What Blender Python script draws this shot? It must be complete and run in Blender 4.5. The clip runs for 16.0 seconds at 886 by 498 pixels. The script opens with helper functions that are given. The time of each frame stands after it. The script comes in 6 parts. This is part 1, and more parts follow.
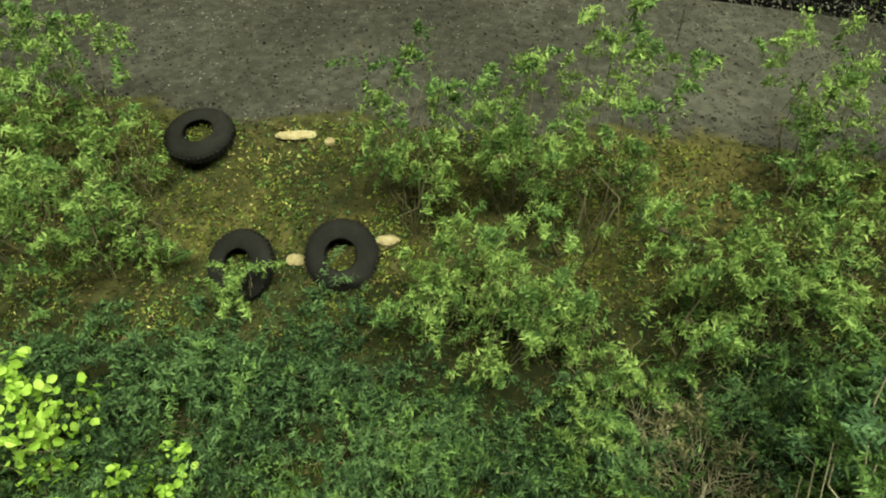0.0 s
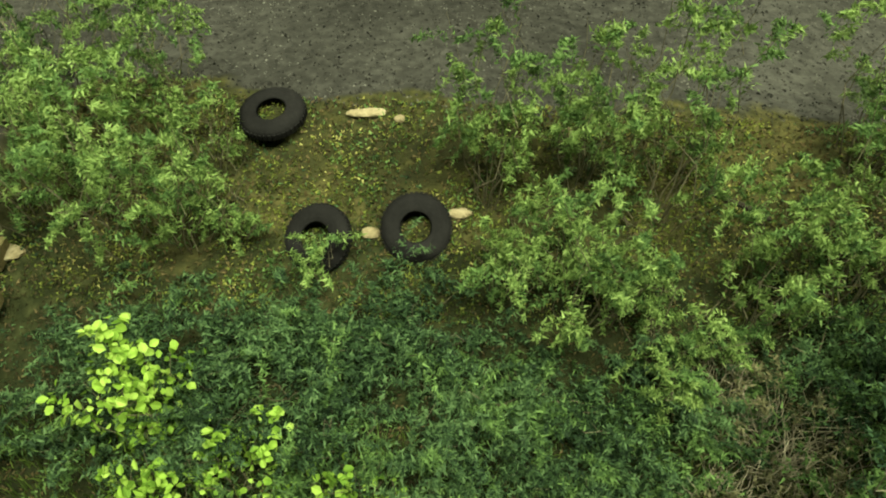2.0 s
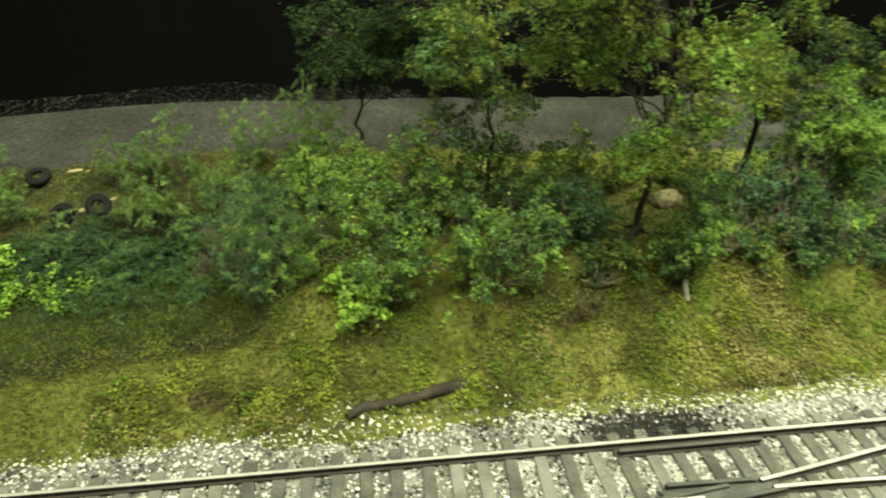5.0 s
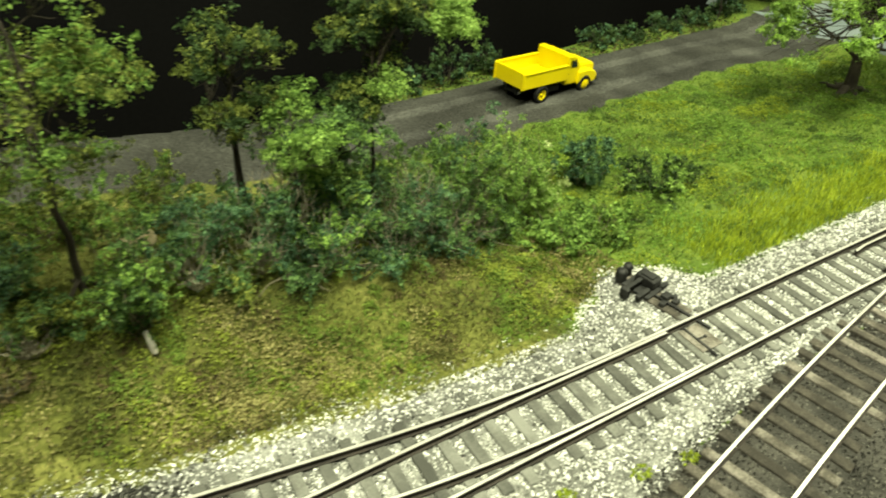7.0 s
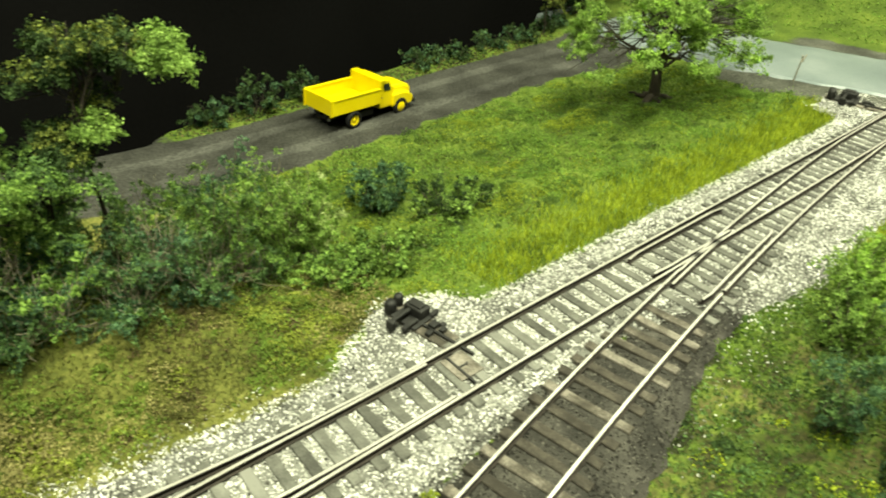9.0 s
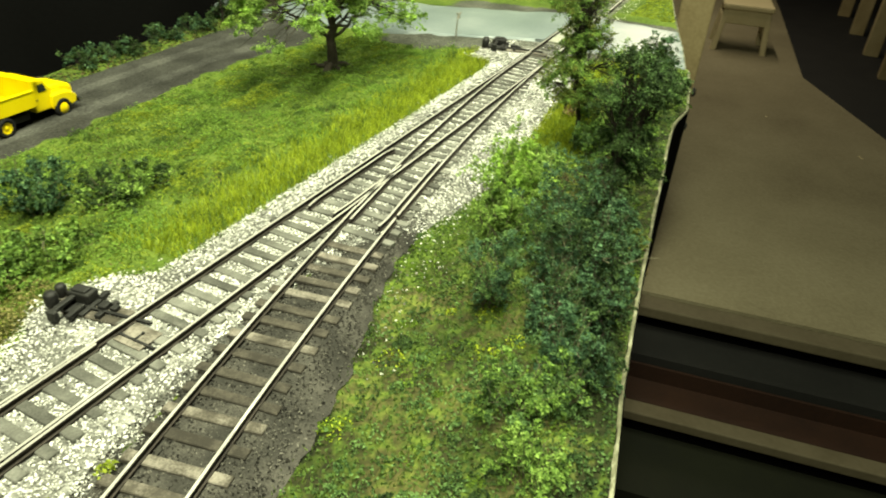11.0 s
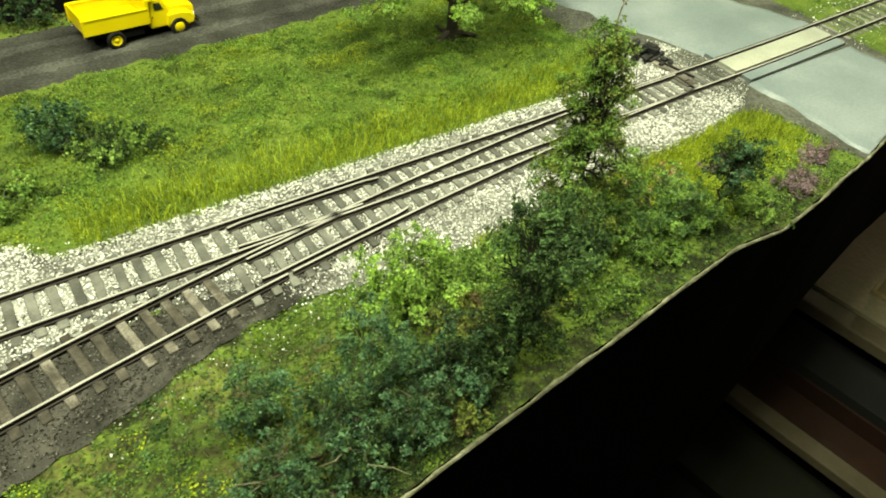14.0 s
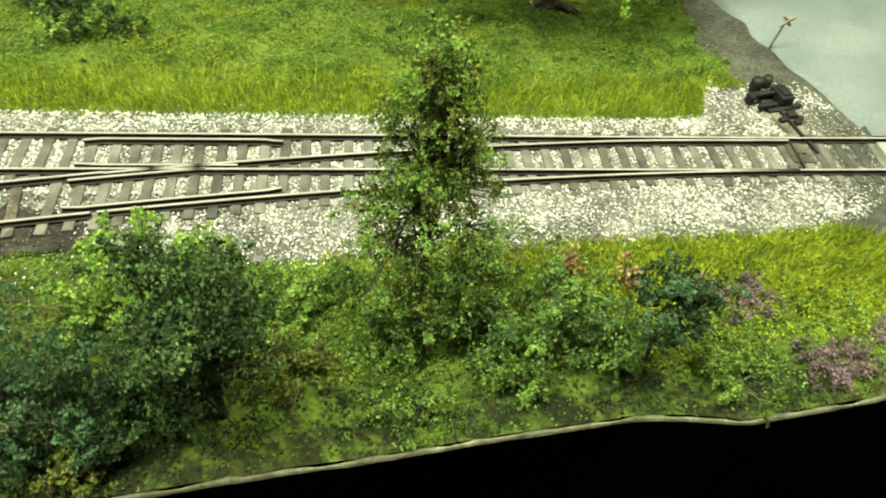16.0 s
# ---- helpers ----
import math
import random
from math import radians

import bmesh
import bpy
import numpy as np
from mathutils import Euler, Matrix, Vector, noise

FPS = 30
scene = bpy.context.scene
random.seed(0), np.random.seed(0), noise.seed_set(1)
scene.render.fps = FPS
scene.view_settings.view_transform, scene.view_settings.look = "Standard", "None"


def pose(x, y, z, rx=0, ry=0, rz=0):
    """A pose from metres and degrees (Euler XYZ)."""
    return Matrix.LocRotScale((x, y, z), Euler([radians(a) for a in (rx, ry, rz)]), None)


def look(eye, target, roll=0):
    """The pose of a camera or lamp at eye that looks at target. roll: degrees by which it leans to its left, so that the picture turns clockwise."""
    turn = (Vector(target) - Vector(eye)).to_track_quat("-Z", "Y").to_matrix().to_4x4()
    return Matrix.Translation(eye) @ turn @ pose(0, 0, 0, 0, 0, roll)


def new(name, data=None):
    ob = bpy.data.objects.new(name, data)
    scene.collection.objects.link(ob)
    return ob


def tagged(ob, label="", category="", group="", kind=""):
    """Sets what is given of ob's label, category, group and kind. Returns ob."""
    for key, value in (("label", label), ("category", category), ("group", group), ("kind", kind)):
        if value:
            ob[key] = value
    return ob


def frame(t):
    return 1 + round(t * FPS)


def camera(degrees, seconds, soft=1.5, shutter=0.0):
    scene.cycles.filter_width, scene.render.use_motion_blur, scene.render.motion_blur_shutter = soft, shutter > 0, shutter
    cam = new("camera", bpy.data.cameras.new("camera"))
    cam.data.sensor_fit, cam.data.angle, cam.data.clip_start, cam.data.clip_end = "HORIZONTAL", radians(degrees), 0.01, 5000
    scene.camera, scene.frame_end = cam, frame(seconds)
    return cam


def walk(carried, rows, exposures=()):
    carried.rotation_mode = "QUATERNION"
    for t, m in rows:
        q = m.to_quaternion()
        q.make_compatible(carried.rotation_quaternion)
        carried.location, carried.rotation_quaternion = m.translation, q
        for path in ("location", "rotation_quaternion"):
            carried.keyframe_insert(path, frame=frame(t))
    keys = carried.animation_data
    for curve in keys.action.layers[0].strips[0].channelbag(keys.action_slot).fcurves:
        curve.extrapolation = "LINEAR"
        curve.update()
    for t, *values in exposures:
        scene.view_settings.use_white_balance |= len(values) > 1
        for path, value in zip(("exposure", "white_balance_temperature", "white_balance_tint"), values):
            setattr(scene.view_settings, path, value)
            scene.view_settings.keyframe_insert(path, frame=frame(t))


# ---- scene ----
CM = 0.01          # the layout is laid out in centimetres

PATH = [
    (0, (-6.724, 8.354, 6.609), (-7.711, 22.461, -7.533), 0.31),
    (0.5, (-7.051, 8.185, 6.506), (-8.037, 22.293, -7.636), -0.06),
    (1, (-7.495, 8.054, 6.616), (-8.481, 22.161, -7.526), -0.10),
    (1.5, (-7.426, 7.958, 6.615), (-8.413, 22.065, -7.527), -0.00),
    (2, (-7.507, 7.929, 6.532), (-8.493, 22.037, -7.610), -0.12),
    (2.5, (-7.287, 7.779, 6.391), (-8.274, 21.887, -7.751), -0.02),
    (2.7, (-7.258, 7.750, 6.408), (-8.244, 21.858, -7.734), -0.50),
    (2.9, (-7.333, 7.284, 6.844), (-8.320, 21.392, -7.298), -0.66),
    (3, (-7.335, 6.690, 7.417), (-8.321, 20.797, -6.725), -0.53),
    (3.2, (-7.291, 5.442, 8.891), (-8.277, 19.549, -5.251), -0.56),
    (5.3, (-1.280, -7.851, 14.623), (4.184, 6.865, 2.231), 2.30),
    (5.5, (-0.756, -7.955, 14.637), (5.447, 6.405, 2.174), 2.93),
    (6, (1.236, -8.658, 14.675), (8.770, 5.178, 2.354), 4.20),
    (6.5, (4.157, -9.169, 14.680), (12.256, 4.694, 2.755), 3.22),
    (7, (7.940, -9.243, 13.795), (16.957, 4.266, 2.124), 3.68),
    (7.5, (10.174, -10.088, 13.664), (20.196, 2.947, 2.277), 4.39),
    (8, (11.569, -10.153, 13.206), (22.412, 2.372, 2.002), 4.47),
    (8.5, (11.871, -9.840, 13.141), (22.530, 2.836, 1.929), 3.13),
    (9, (12.457, -11.201, 14.055), (23.765, 0.998, 2.950), 4.00),
    (9.5, (14.443, -14.216, 13.907), (26.676, -2.762, 2.990), 4.38),
    (9.7, (14.849, -14.931, 13.899), (27.468, -3.865, 3.023), 4.43),
    (11.8, (12.432, -13.738, 12.480), (29.457, -10.569, 2.475), 4.31),
    (12, (13.678, -13.039, 12.528), (30.929, -10.589, 2.710), 4.44),
    (12.5, (13.482, -14.834, 16.293), (30.458, -11.700, 6.194), 2.67),
    (13, (16.942, -17.379, 16.447), (31.974, -10.703, 5.068), 3.35),
    (13.5, (24.108, -18.970, 17.347), (34.860, -8.902, 3.818), 5.84),
    (14, (26.985, -20.012, 18.066), (35.897, -8.713, 4.177), 6.42),
    (14.5, (28.433, -19.029, 17.195), (37.683, -8.523, 2.910), 8.23),
    (15, (31.144, -18.341, 17.605), (39.196, -7.632, 2.756), 11.74),
    (15.5, (37.830, -18.016, 17.337), (43.153, -6.576, 1.820), 11.67),
    (16, (41.451, -18.452, 16.380), (43.672, -5.978, 0.906), 7.20),
]
cam = camera(66.0, 16.0, soft=1.9, shutter=0.25)
walk(cam, [(t, look(Vector(eye) * CM, Vector(target) * CM, roll)) for t, eye, target, roll in PATH],
     exposures=[(0, 0.12), (3.2, 0.08), (5.3, 0.02), (7, 0.12), (9.7, 0.2), (11.8, 0.3), (12.8, 0.26), (13.6, 0.08), (15, 0.12), (16, 0.18)])

# ---- light: a dark cellar room, lamps over the layout ----
world = bpy.data.worlds.new("world")
scene.world = world
world.use_nodes = True
world.node_tree.nodes["Background"].inputs[0].default_value = (0.75, 0.85, 1.0, 1)
world.node_tree.nodes["Background"].inputs[1].default_value = 0.02


def area_lamp(name, x, y, z, tx, ty, tz, sx, sy, watts, color):
    data = bpy.data.lights.new(name, "AREA")
    data.shape, data.size, data.size_y = "RECTANGLE", sx * CM, sy * CM
    data.energy, data.color = watts, color
    ob = new(name, data)
    ob.matrix_world = look(Vector((x, y, z)) * CM, Vector((tx, ty, tz)) * CM)
    return ob


LIGHT = (0.97, 1.0, 0.68)
area_lamp("layout_lamp", 55, -3, 86, 54, 3, 0, 110, 14, 21.5, LIGHT)
area_lamp("layout_lamp", -14, -19, 84, -12, 6, 0, 60, 30, 13.0, LIGHT)
area_lamp("aisle_lamp", 385, 44, 100, 382, 63, -80, 180, 5, 17.0, (1.0, 0.88, 0.62))

# ---- materials ----
def rgb(c):
    return (c[0], c[1], c[2], 1.0)


def material(name, colors, rough=0.8, grain=0.1, blotch=1.0, bump=0.3, metal=0.0, spec=0.3, island=0.0, tint=None, objects=0.0, trans=0.0):
    """Noise at two sizes (cm) mixes the colours; island / objects: spread of brightness from piece to piece."""
    m = bpy.data.materials.new(name)
    m.use_nodes = True
    nt = m.node_tree
    N, L = nt.nodes, nt.links
    bsdf = N["Principled BSDF"]
    bsdf.inputs["Roughness"].default_value = rough
    bsdf.inputs["Metallic"].default_value = metal
    bsdf.inputs["Specular IOR Level"].default_value = spec
    geo = N.new("ShaderNodeNewGeometry")
    n1 = N.new("ShaderNodeTexNoise")
    n1.inputs["Scale"].default_value = 100.0 / blotch
    n1.inputs["Detail"].default_value = 4.0
    n2 = N.new("ShaderNodeTexNoise")
    n2.inputs["Scale"].default_value = 100.0 / grain
    n2.inputs["Detail"].default_value = 2.0
    L.new(geo.outputs["Position"], n1.inputs["Vector"])
    L.new(geo.outputs["Position"], n2.inputs["Vector"])
    mix = N.new("ShaderNodeMath")
    mix.operation = "MULTIPLY_ADD"
    L.new(n2.outputs["Fac"], mix.inputs[0])
    mix.inputs[1].default_value = 0.5
    half = N.new("ShaderNodeMath")
    half.operation = "MULTIPLY_ADD"
    L.new(n1.outputs["Fac"], half.inputs[0])
    half.inputs[1].default_value = 1.1
    half.inputs[2].default_value = -0.3
    L.new(half.outputs[0], mix.inputs[2])
    fac = mix.outputs[0]
    if island or objects:
        if island:
            src = geo.outputs["Random Per Island"]
        else:
            src = N.new("ShaderNodeObjectInfo").outputs["Random"]
        add = N.new("ShaderNodeMath")
        add.operation = "MULTIPLY_ADD"
        L.new(src, add.inputs[0])
        add.inputs[1].default_value = island or objects
        sub = N.new("ShaderNodeMath")
        sub.operation = "SUBTRACT"
        L.new(fac, sub.inputs[0])
        sub.inputs[1].default_value = 0.5 * (island or objects)
        L.new(sub.outputs[0], add.inputs[2])
        fac = add.outputs[0]
    ramp = N.new("ShaderNodeValToRGB")
    ramp.color_ramp.elements[0].position = 0.2
    ramp.color_ramp.elements[0].color = rgb(colors[0])
    ramp.color_ramp.elements[1].position = 0.85
    ramp.color_ramp.elements[1].color = rgb(colors[-1])
    for k, c in enumerate(colors[1:-1]):
        e = ramp.color_ramp.elements.new(0.2 + 0.65 * (k + 1) / (len(colors) - 1))
        e.color = rgb(c)
    L.new(fac, ramp.inputs["Fac"])
    L.new(ramp.outputs["Color"], bsdf.inputs["Base Color"])
    if trans:
        bsdf.inputs["Subsurface Weight"].default_value = 0.0
        tr = N.new("ShaderNodeBsdfTranslucent")
        L.new(ramp.outputs["Color"], tr.inputs["Color"])
        ms = N.new("ShaderNodeMixShader")
        ms.inputs[0].default_value = trans
        L.new(bsdf.outputs[0], ms.inputs[1])
        L.new(tr.outputs[0], ms.inputs[2])
        L.new(ms.outputs[0], N["Material Output"].inputs["Surface"])
    if bump:
        b = N.new("ShaderNodeBump")
        b.inputs["Strength"].default_value = bump
        b.inputs["Distance"].default_value = grain * 0.5 * CM
        L.new(n2.outputs["Fac"], b.inputs["Height"])
        L.new(b.outputs["Normal"], bsdf.inputs["Normal"])
    return m


M = {}
M["concrete"] = material("concrete", [(0.115, 0.142, 0.148), (0.165, 0.197, 0.203), (0.24, 0.268, 0.272)], 0.34, 0.15, 5.0, 0.1)
M["crossing_panel"] = material("crossing_panel", [(0.20, 0.21, 0.18), (0.28, 0.29, 0.24), (0.38, 0.38, 0.31)], 0.45, 0.15, 3.0, 0.1)
# bed darker than its stones: the shade in the gaps is in its colour
M["ballast_bed"] = material("ballast_bed", [(0.04, 0.04, 0.035), (0.15, 0.15, 0.135), (0.38, 0.38, 0.35)], 0.95, 0.09, 1.2, 0.9)
M["ballast"] = material("ballast", [(0.12, 0.12, 0.108), (0.53, 0.53, 0.485), (0.88, 0.88, 0.84)], 0.85, 0.05, 2.0, 0.2, island=1.0)
M["cinder_bed"] = material("cinder_bed", [(0.012, 0.012, 0.010), (0.036, 0.034, 0.029), (0.085, 0.08, 0.068)], 0.95, 0.06, 1.0, 1.0)
M["grit"] = material("grit", [(0.012, 0.012, 0.011), (0.045, 0.045, 0.041), (0.13, 0.13, 0.115)], 0.9, 0.05, 1.5, 0.2, island=0.8)
M["cinder"] = material("cinder", [(0.008, 0.008, 0.007), (0.026, 0.025, 0.021), (0.066, 0.064, 0.054)], 0.9, 0.05, 1.5, 0.2, island=0.6)
M["dirt"] = material("dirt", [(0.012, 0.011, 0.009), (0.045, 0.042, 0.036), (0.15, 0.142, 0.122)], 0.9, 0.05, 1.5, 0.2, island=0.9)
M["tie"] = material("tie", [(0.045, 0.045, 0.039), (0.10, 0.10, 0.087), (0.175, 0.175, 0.155)], 0.85, 0.06, 0.8, 0.4, objects=0.5)
M["tie_siding"] = material("tie_siding", [(0.024, 0.021, 0.016), (0.068, 0.06, 0.047), (0.22, 0.20, 0.17)], 0.85, 0.06, 0.6, 0.5, objects=0.4)
M["rail_side"] = material("rail_side", [(0.012, 0.010, 0.008), (0.03, 0.024, 0.019), (0.05, 0.042, 0.033)], 0.7, 0.08, 1.0, 0.3, metal=0.3)
M["frog"] = material("frog", [(0.035, 0.036, 0.032), (0.07, 0.075, 0.066), (0.12, 0.125, 0.11)], 0.6, 0.06, 0.6, 0.3, metal=0.2)
M["rail_head"] = material("rail_head", [(0.42, 0.41, 0.37), (0.62, 0.60, 0.55), (0.74, 0.73, 0.68)], 0.38, 0.05, 2.0, 0.05, metal=0.6, spec=0.5)
M["yellow"] = material("yellow", [(0.62, 0.475, 0.0), (0.70, 0.55, 0.0), (0.76, 0.61, 0.004)], 0.32, 0.05, 2.0, 0.02, spec=0.5)
M["black"] = material("black", [(0.006, 0.006, 0.006), (0.014, 0.014, 0.013), (0.03, 0.03, 0.028)], 0.6, 0.05, 0.6, 0.2)
M["rubber"] = material("rubber", [(0.006, 0.006, 0.006), (0.012, 0.012, 0.012), (0.022, 0.021, 0.020)], 0.85, 0.04, 0.5, 0.35, spec=0.1)
M["glass"] = material("glass", [(0.01, 0.012, 0.012), (0.02, 0.024, 0.024)], 0.08, 0.2, 1.0, 0.0, spec=0.6)
M["chrome"] = material("chrome", [(0.5, 0.5, 0.5), (0.7, 0.7, 0.7)], 0.25, 0.1, 1.0, 0.0, metal=1.0)
M["bark"] = material("bark", [(0.014, 0.011, 0.008), (0.036, 0.030, 0.021), (0.07, 0.058, 0.043)], 0.9, 0.05, 0.5, 0.7)
M["twig"] = material("twig", [(0.05, 0.045, 0.028), (0.11, 0.10, 0.06), (0.20, 0.19, 0.12)], 0.85, 0.04, 0.6, 0.4)
M["dry_twig"] = material("dry_twig", [(0.11, 0.10, 0.07), (0.22, 0.20, 0.14), (0.34, 0.31, 0.23)], 0.85, 0.04, 0.6, 0.4)
M["birch"] = material("birch", [(0.22, 0.205, 0.16), (0.45, 0.43, 0.37)], 0.8, 0.06, 0.5, 0.4)
M["timber"] = material("timber", [(0.07, 0.055, 0.02), (0.17, 0.145, 0.06), (0.28, 0.25, 0.12)], 0.8, 0.05, 0.5, 0.8, objects=0.3)
M["stone"] = material("stone", [(0.12, 0.10, 0.05), (0.28, 0.235, 0.135), (0.44, 0.39, 0.26)], 0.9, 0.05, 0.25, 0.8)
M["fascia"] = material("fascia", [(0.0012, 0.0012, 0.0012), (0.0025, 0.0025, 0.002)], 0.9, 0.4, 5.0, 0.1, spec=0.03)
M["plaster_lip"] = material("plaster_lip", [(0.04, 0.04, 0.022), (0.13, 0.13, 0.08), (0.33, 0.33, 0.24)], 0.9, 0.1, 0.6, 0.5)
M["curtain"] = material("curtain", [(0.003, 0.003, 0.003), (0.006, 0.006, 0.006)], 0.95, 0.5, 20.0, 0.1, spec=0.05)
M["room_wall"] = material("room_wall", [(0.05, 0.045, 0.04), (0.08, 0.075, 0.06)], 0.9, 1.0, 60.0, 0.1)
M["carpet"] = material("carpet", [(0.1353, 0.1164, 0.0697), (0.1927, 0.1697, 0.105), (0.246, 0.2214, 0.1435)], 0.95, 0.8, 40.0, 0.4)
M["cream"] = material("cream", [(0.42, 0.36, 0.20), (0.52, 0.45, 0.27)], 0.6, 1.0, 10.0, 0.05)
M["lumber"] = material("lumber", [(0.17, 0.13, 0.06), (0.25, 0.20, 0.10), (0.31, 0.26, 0.14)], 0.8, 0.6, 12.0, 0.1, objects=0.3)
M["red_brown"] = material("red_brown", [(0.0132, 0.0048, 0.0024), (0.027, 0.0102, 0.0048)], 0.7, 1.0, 12.0, 0.1)
M["red_dark"] = material("red_dark", [(0.010, 0.004, 0.002), (0.020, 0.008, 0.004)], 0.8, 1.0, 12.0, 0.1)
M["dark_gray"] = material("dark_gray", [(0.007, 0.007, 0.007), (0.0126, 0.0126, 0.0119)], 0.8, 1.0, 12.0, 0.1)
M["olive_board"] = material("olive_board", [(0.003, 0.004, 0.001), (0.007, 0.0085, 0.002)], 0.8, 1.0, 12.0, 0.1)
M["pale_edge"] = material("pale_edge", [(0.0723, 0.0595, 0.034), (0.1062, 0.0892, 0.0553)], 0.7, 1.0, 8.0, 0.1)


def zone_material(name, zones):
    """Ground whose kinds are mixed by named weights on the mesh, with ragged borders. zones: (attribute, colours)."""
    m = bpy.data.materials.new(name)
    m.use_nodes = True
    N, L = m.node_tree.nodes, m.node_tree.links
    bsdf = N["Principled BSDF"]
    bsdf.inputs["Roughness"].default_value = 0.95
    bsdf.inputs["Specular IOR Level"].default_value = 0.15
    geo = N.new("ShaderNodeNewGeometry")
    noises = []
    for size, detail in ((2.6, 5), (0.16, 3), (0.5, 3)):
        n = N.new("ShaderNodeTexNoise")
        n.inputs["Scale"].default_value = 100.0 / size
        n.inputs["Detail"].default_value = detail
        L.new(geo.outputs["Position"], n.inputs["Vector"])
        noises.append(n)
    both = N.new("ShaderNodeMath")
    both.operation = "MULTIPLY_ADD"
    L.new(noises[1].outputs["Fac"], both.inputs[0])
    both.inputs[1].default_value = 0.75
    shift = N.new("ShaderNodeMath")
    shift.operation = "MULTIPLY_ADD"
    L.new(noises[0].outputs["Fac"], shift.inputs[0])
    shift.inputs[1].default_value = 0.9
    shift.inputs[2].default_value = -0.32
    L.new(shift.outputs[0], both.inputs[2])
    last = None
    for attr, colors in zones:
        ramp = N.new("ShaderNodeValToRGB")
        ramp.color_ramp.elements[0].position, ramp.color_ramp.elements[1].position = 0.22, 0.8
        ramp.color_ramp.elements[0].color, ramp.color_ramp.elements[1].color = rgb(colors[0]), rgb(colors[2])
        ramp.color_ramp.elements.new(0.5).color = rgb(colors[1])
        L.new(both.outputs[0], ramp.inputs["Fac"])
        if last is None:
            last = ramp.outputs["Color"]
            continue
        at = N.new("ShaderNodeAttribute")
        at.attribute_name = attr
        rag = N.new("ShaderNodeMath")
        rag.operation = "ADD"
        L.new(at.outputs["Fac"], rag.inputs[0])
        L.new(noises[2].outputs["Fac"], rag.inputs[1])
        edge = N.new("ShaderNodeMapRange")
        edge.inputs["From Min"].default_value, edge.inputs["From Max"].default_value = 0.88, 1.12
        L.new(rag.outputs[0], edge.inputs["Value"])
        mx = N.new("ShaderNodeMix")
        mx.data_type = "RGBA"
        L.new(edge.outputs["Result"], mx.inputs["Factor"])
        L.new(last, mx.inputs["A"])
        L.new(ramp.outputs["Color"], mx.inputs["B"])
        last = mx.outputs["Result"]
    L.new(last, bsdf.inputs["Base Color"])
    b = N.new("ShaderNodeBump")
    b.inputs["Strength"].default_value, b.inputs["Distance"].default_value = 0.9, 0.0008
    L.new(noises[1].outputs["Fac"], b.inputs["Height"])
    L.new(b.outputs["Normal"], bsdf.inputs["Normal"])
    return m


M["land"] = zone_material("land", [
    ("turf", [(0.03, 0.046, 0.008), (0.07, 0.11, 0.016), (0.14, 0.185, 0.028)]),
    ("olive", [(0.022, 0.028, 0.007), (0.08, 0.088, 0.018), (0.18, 0.178, 0.05)]),
    ("moss", [(0.012, 0.014, 0.006), (0.034, 0.036, 0.012), (0.10, 0.092, 0.032)]),
    ("loam_shade", [(0.006, 0.008, 0.003), (0.015, 0.019, 0.006), (0.045, 0.05, 0.018)]),
    ("gravel", [(0.014, 0.014, 0.012), (0.032, 0.032, 0.028), (0.066, 0.066, 0.058)]),
    ("rut", [(0.02, 0.02, 0.018), (0.05, 0.05, 0.045), (0.10, 0.10, 0.088)]),
    ("shoulder", [(0.024, 0.025, 0.021), (0.064, 0.066, 0.054), (0.13, 0.133, 0.11)])])


def leaf_material(name, dark, mid, light, trans=0.38, island=0.75):
    return material(name, [dark, mid, light], 0.75, 0.08, 1.0, 0.0, spec=0.25, island=island, trans=trans)


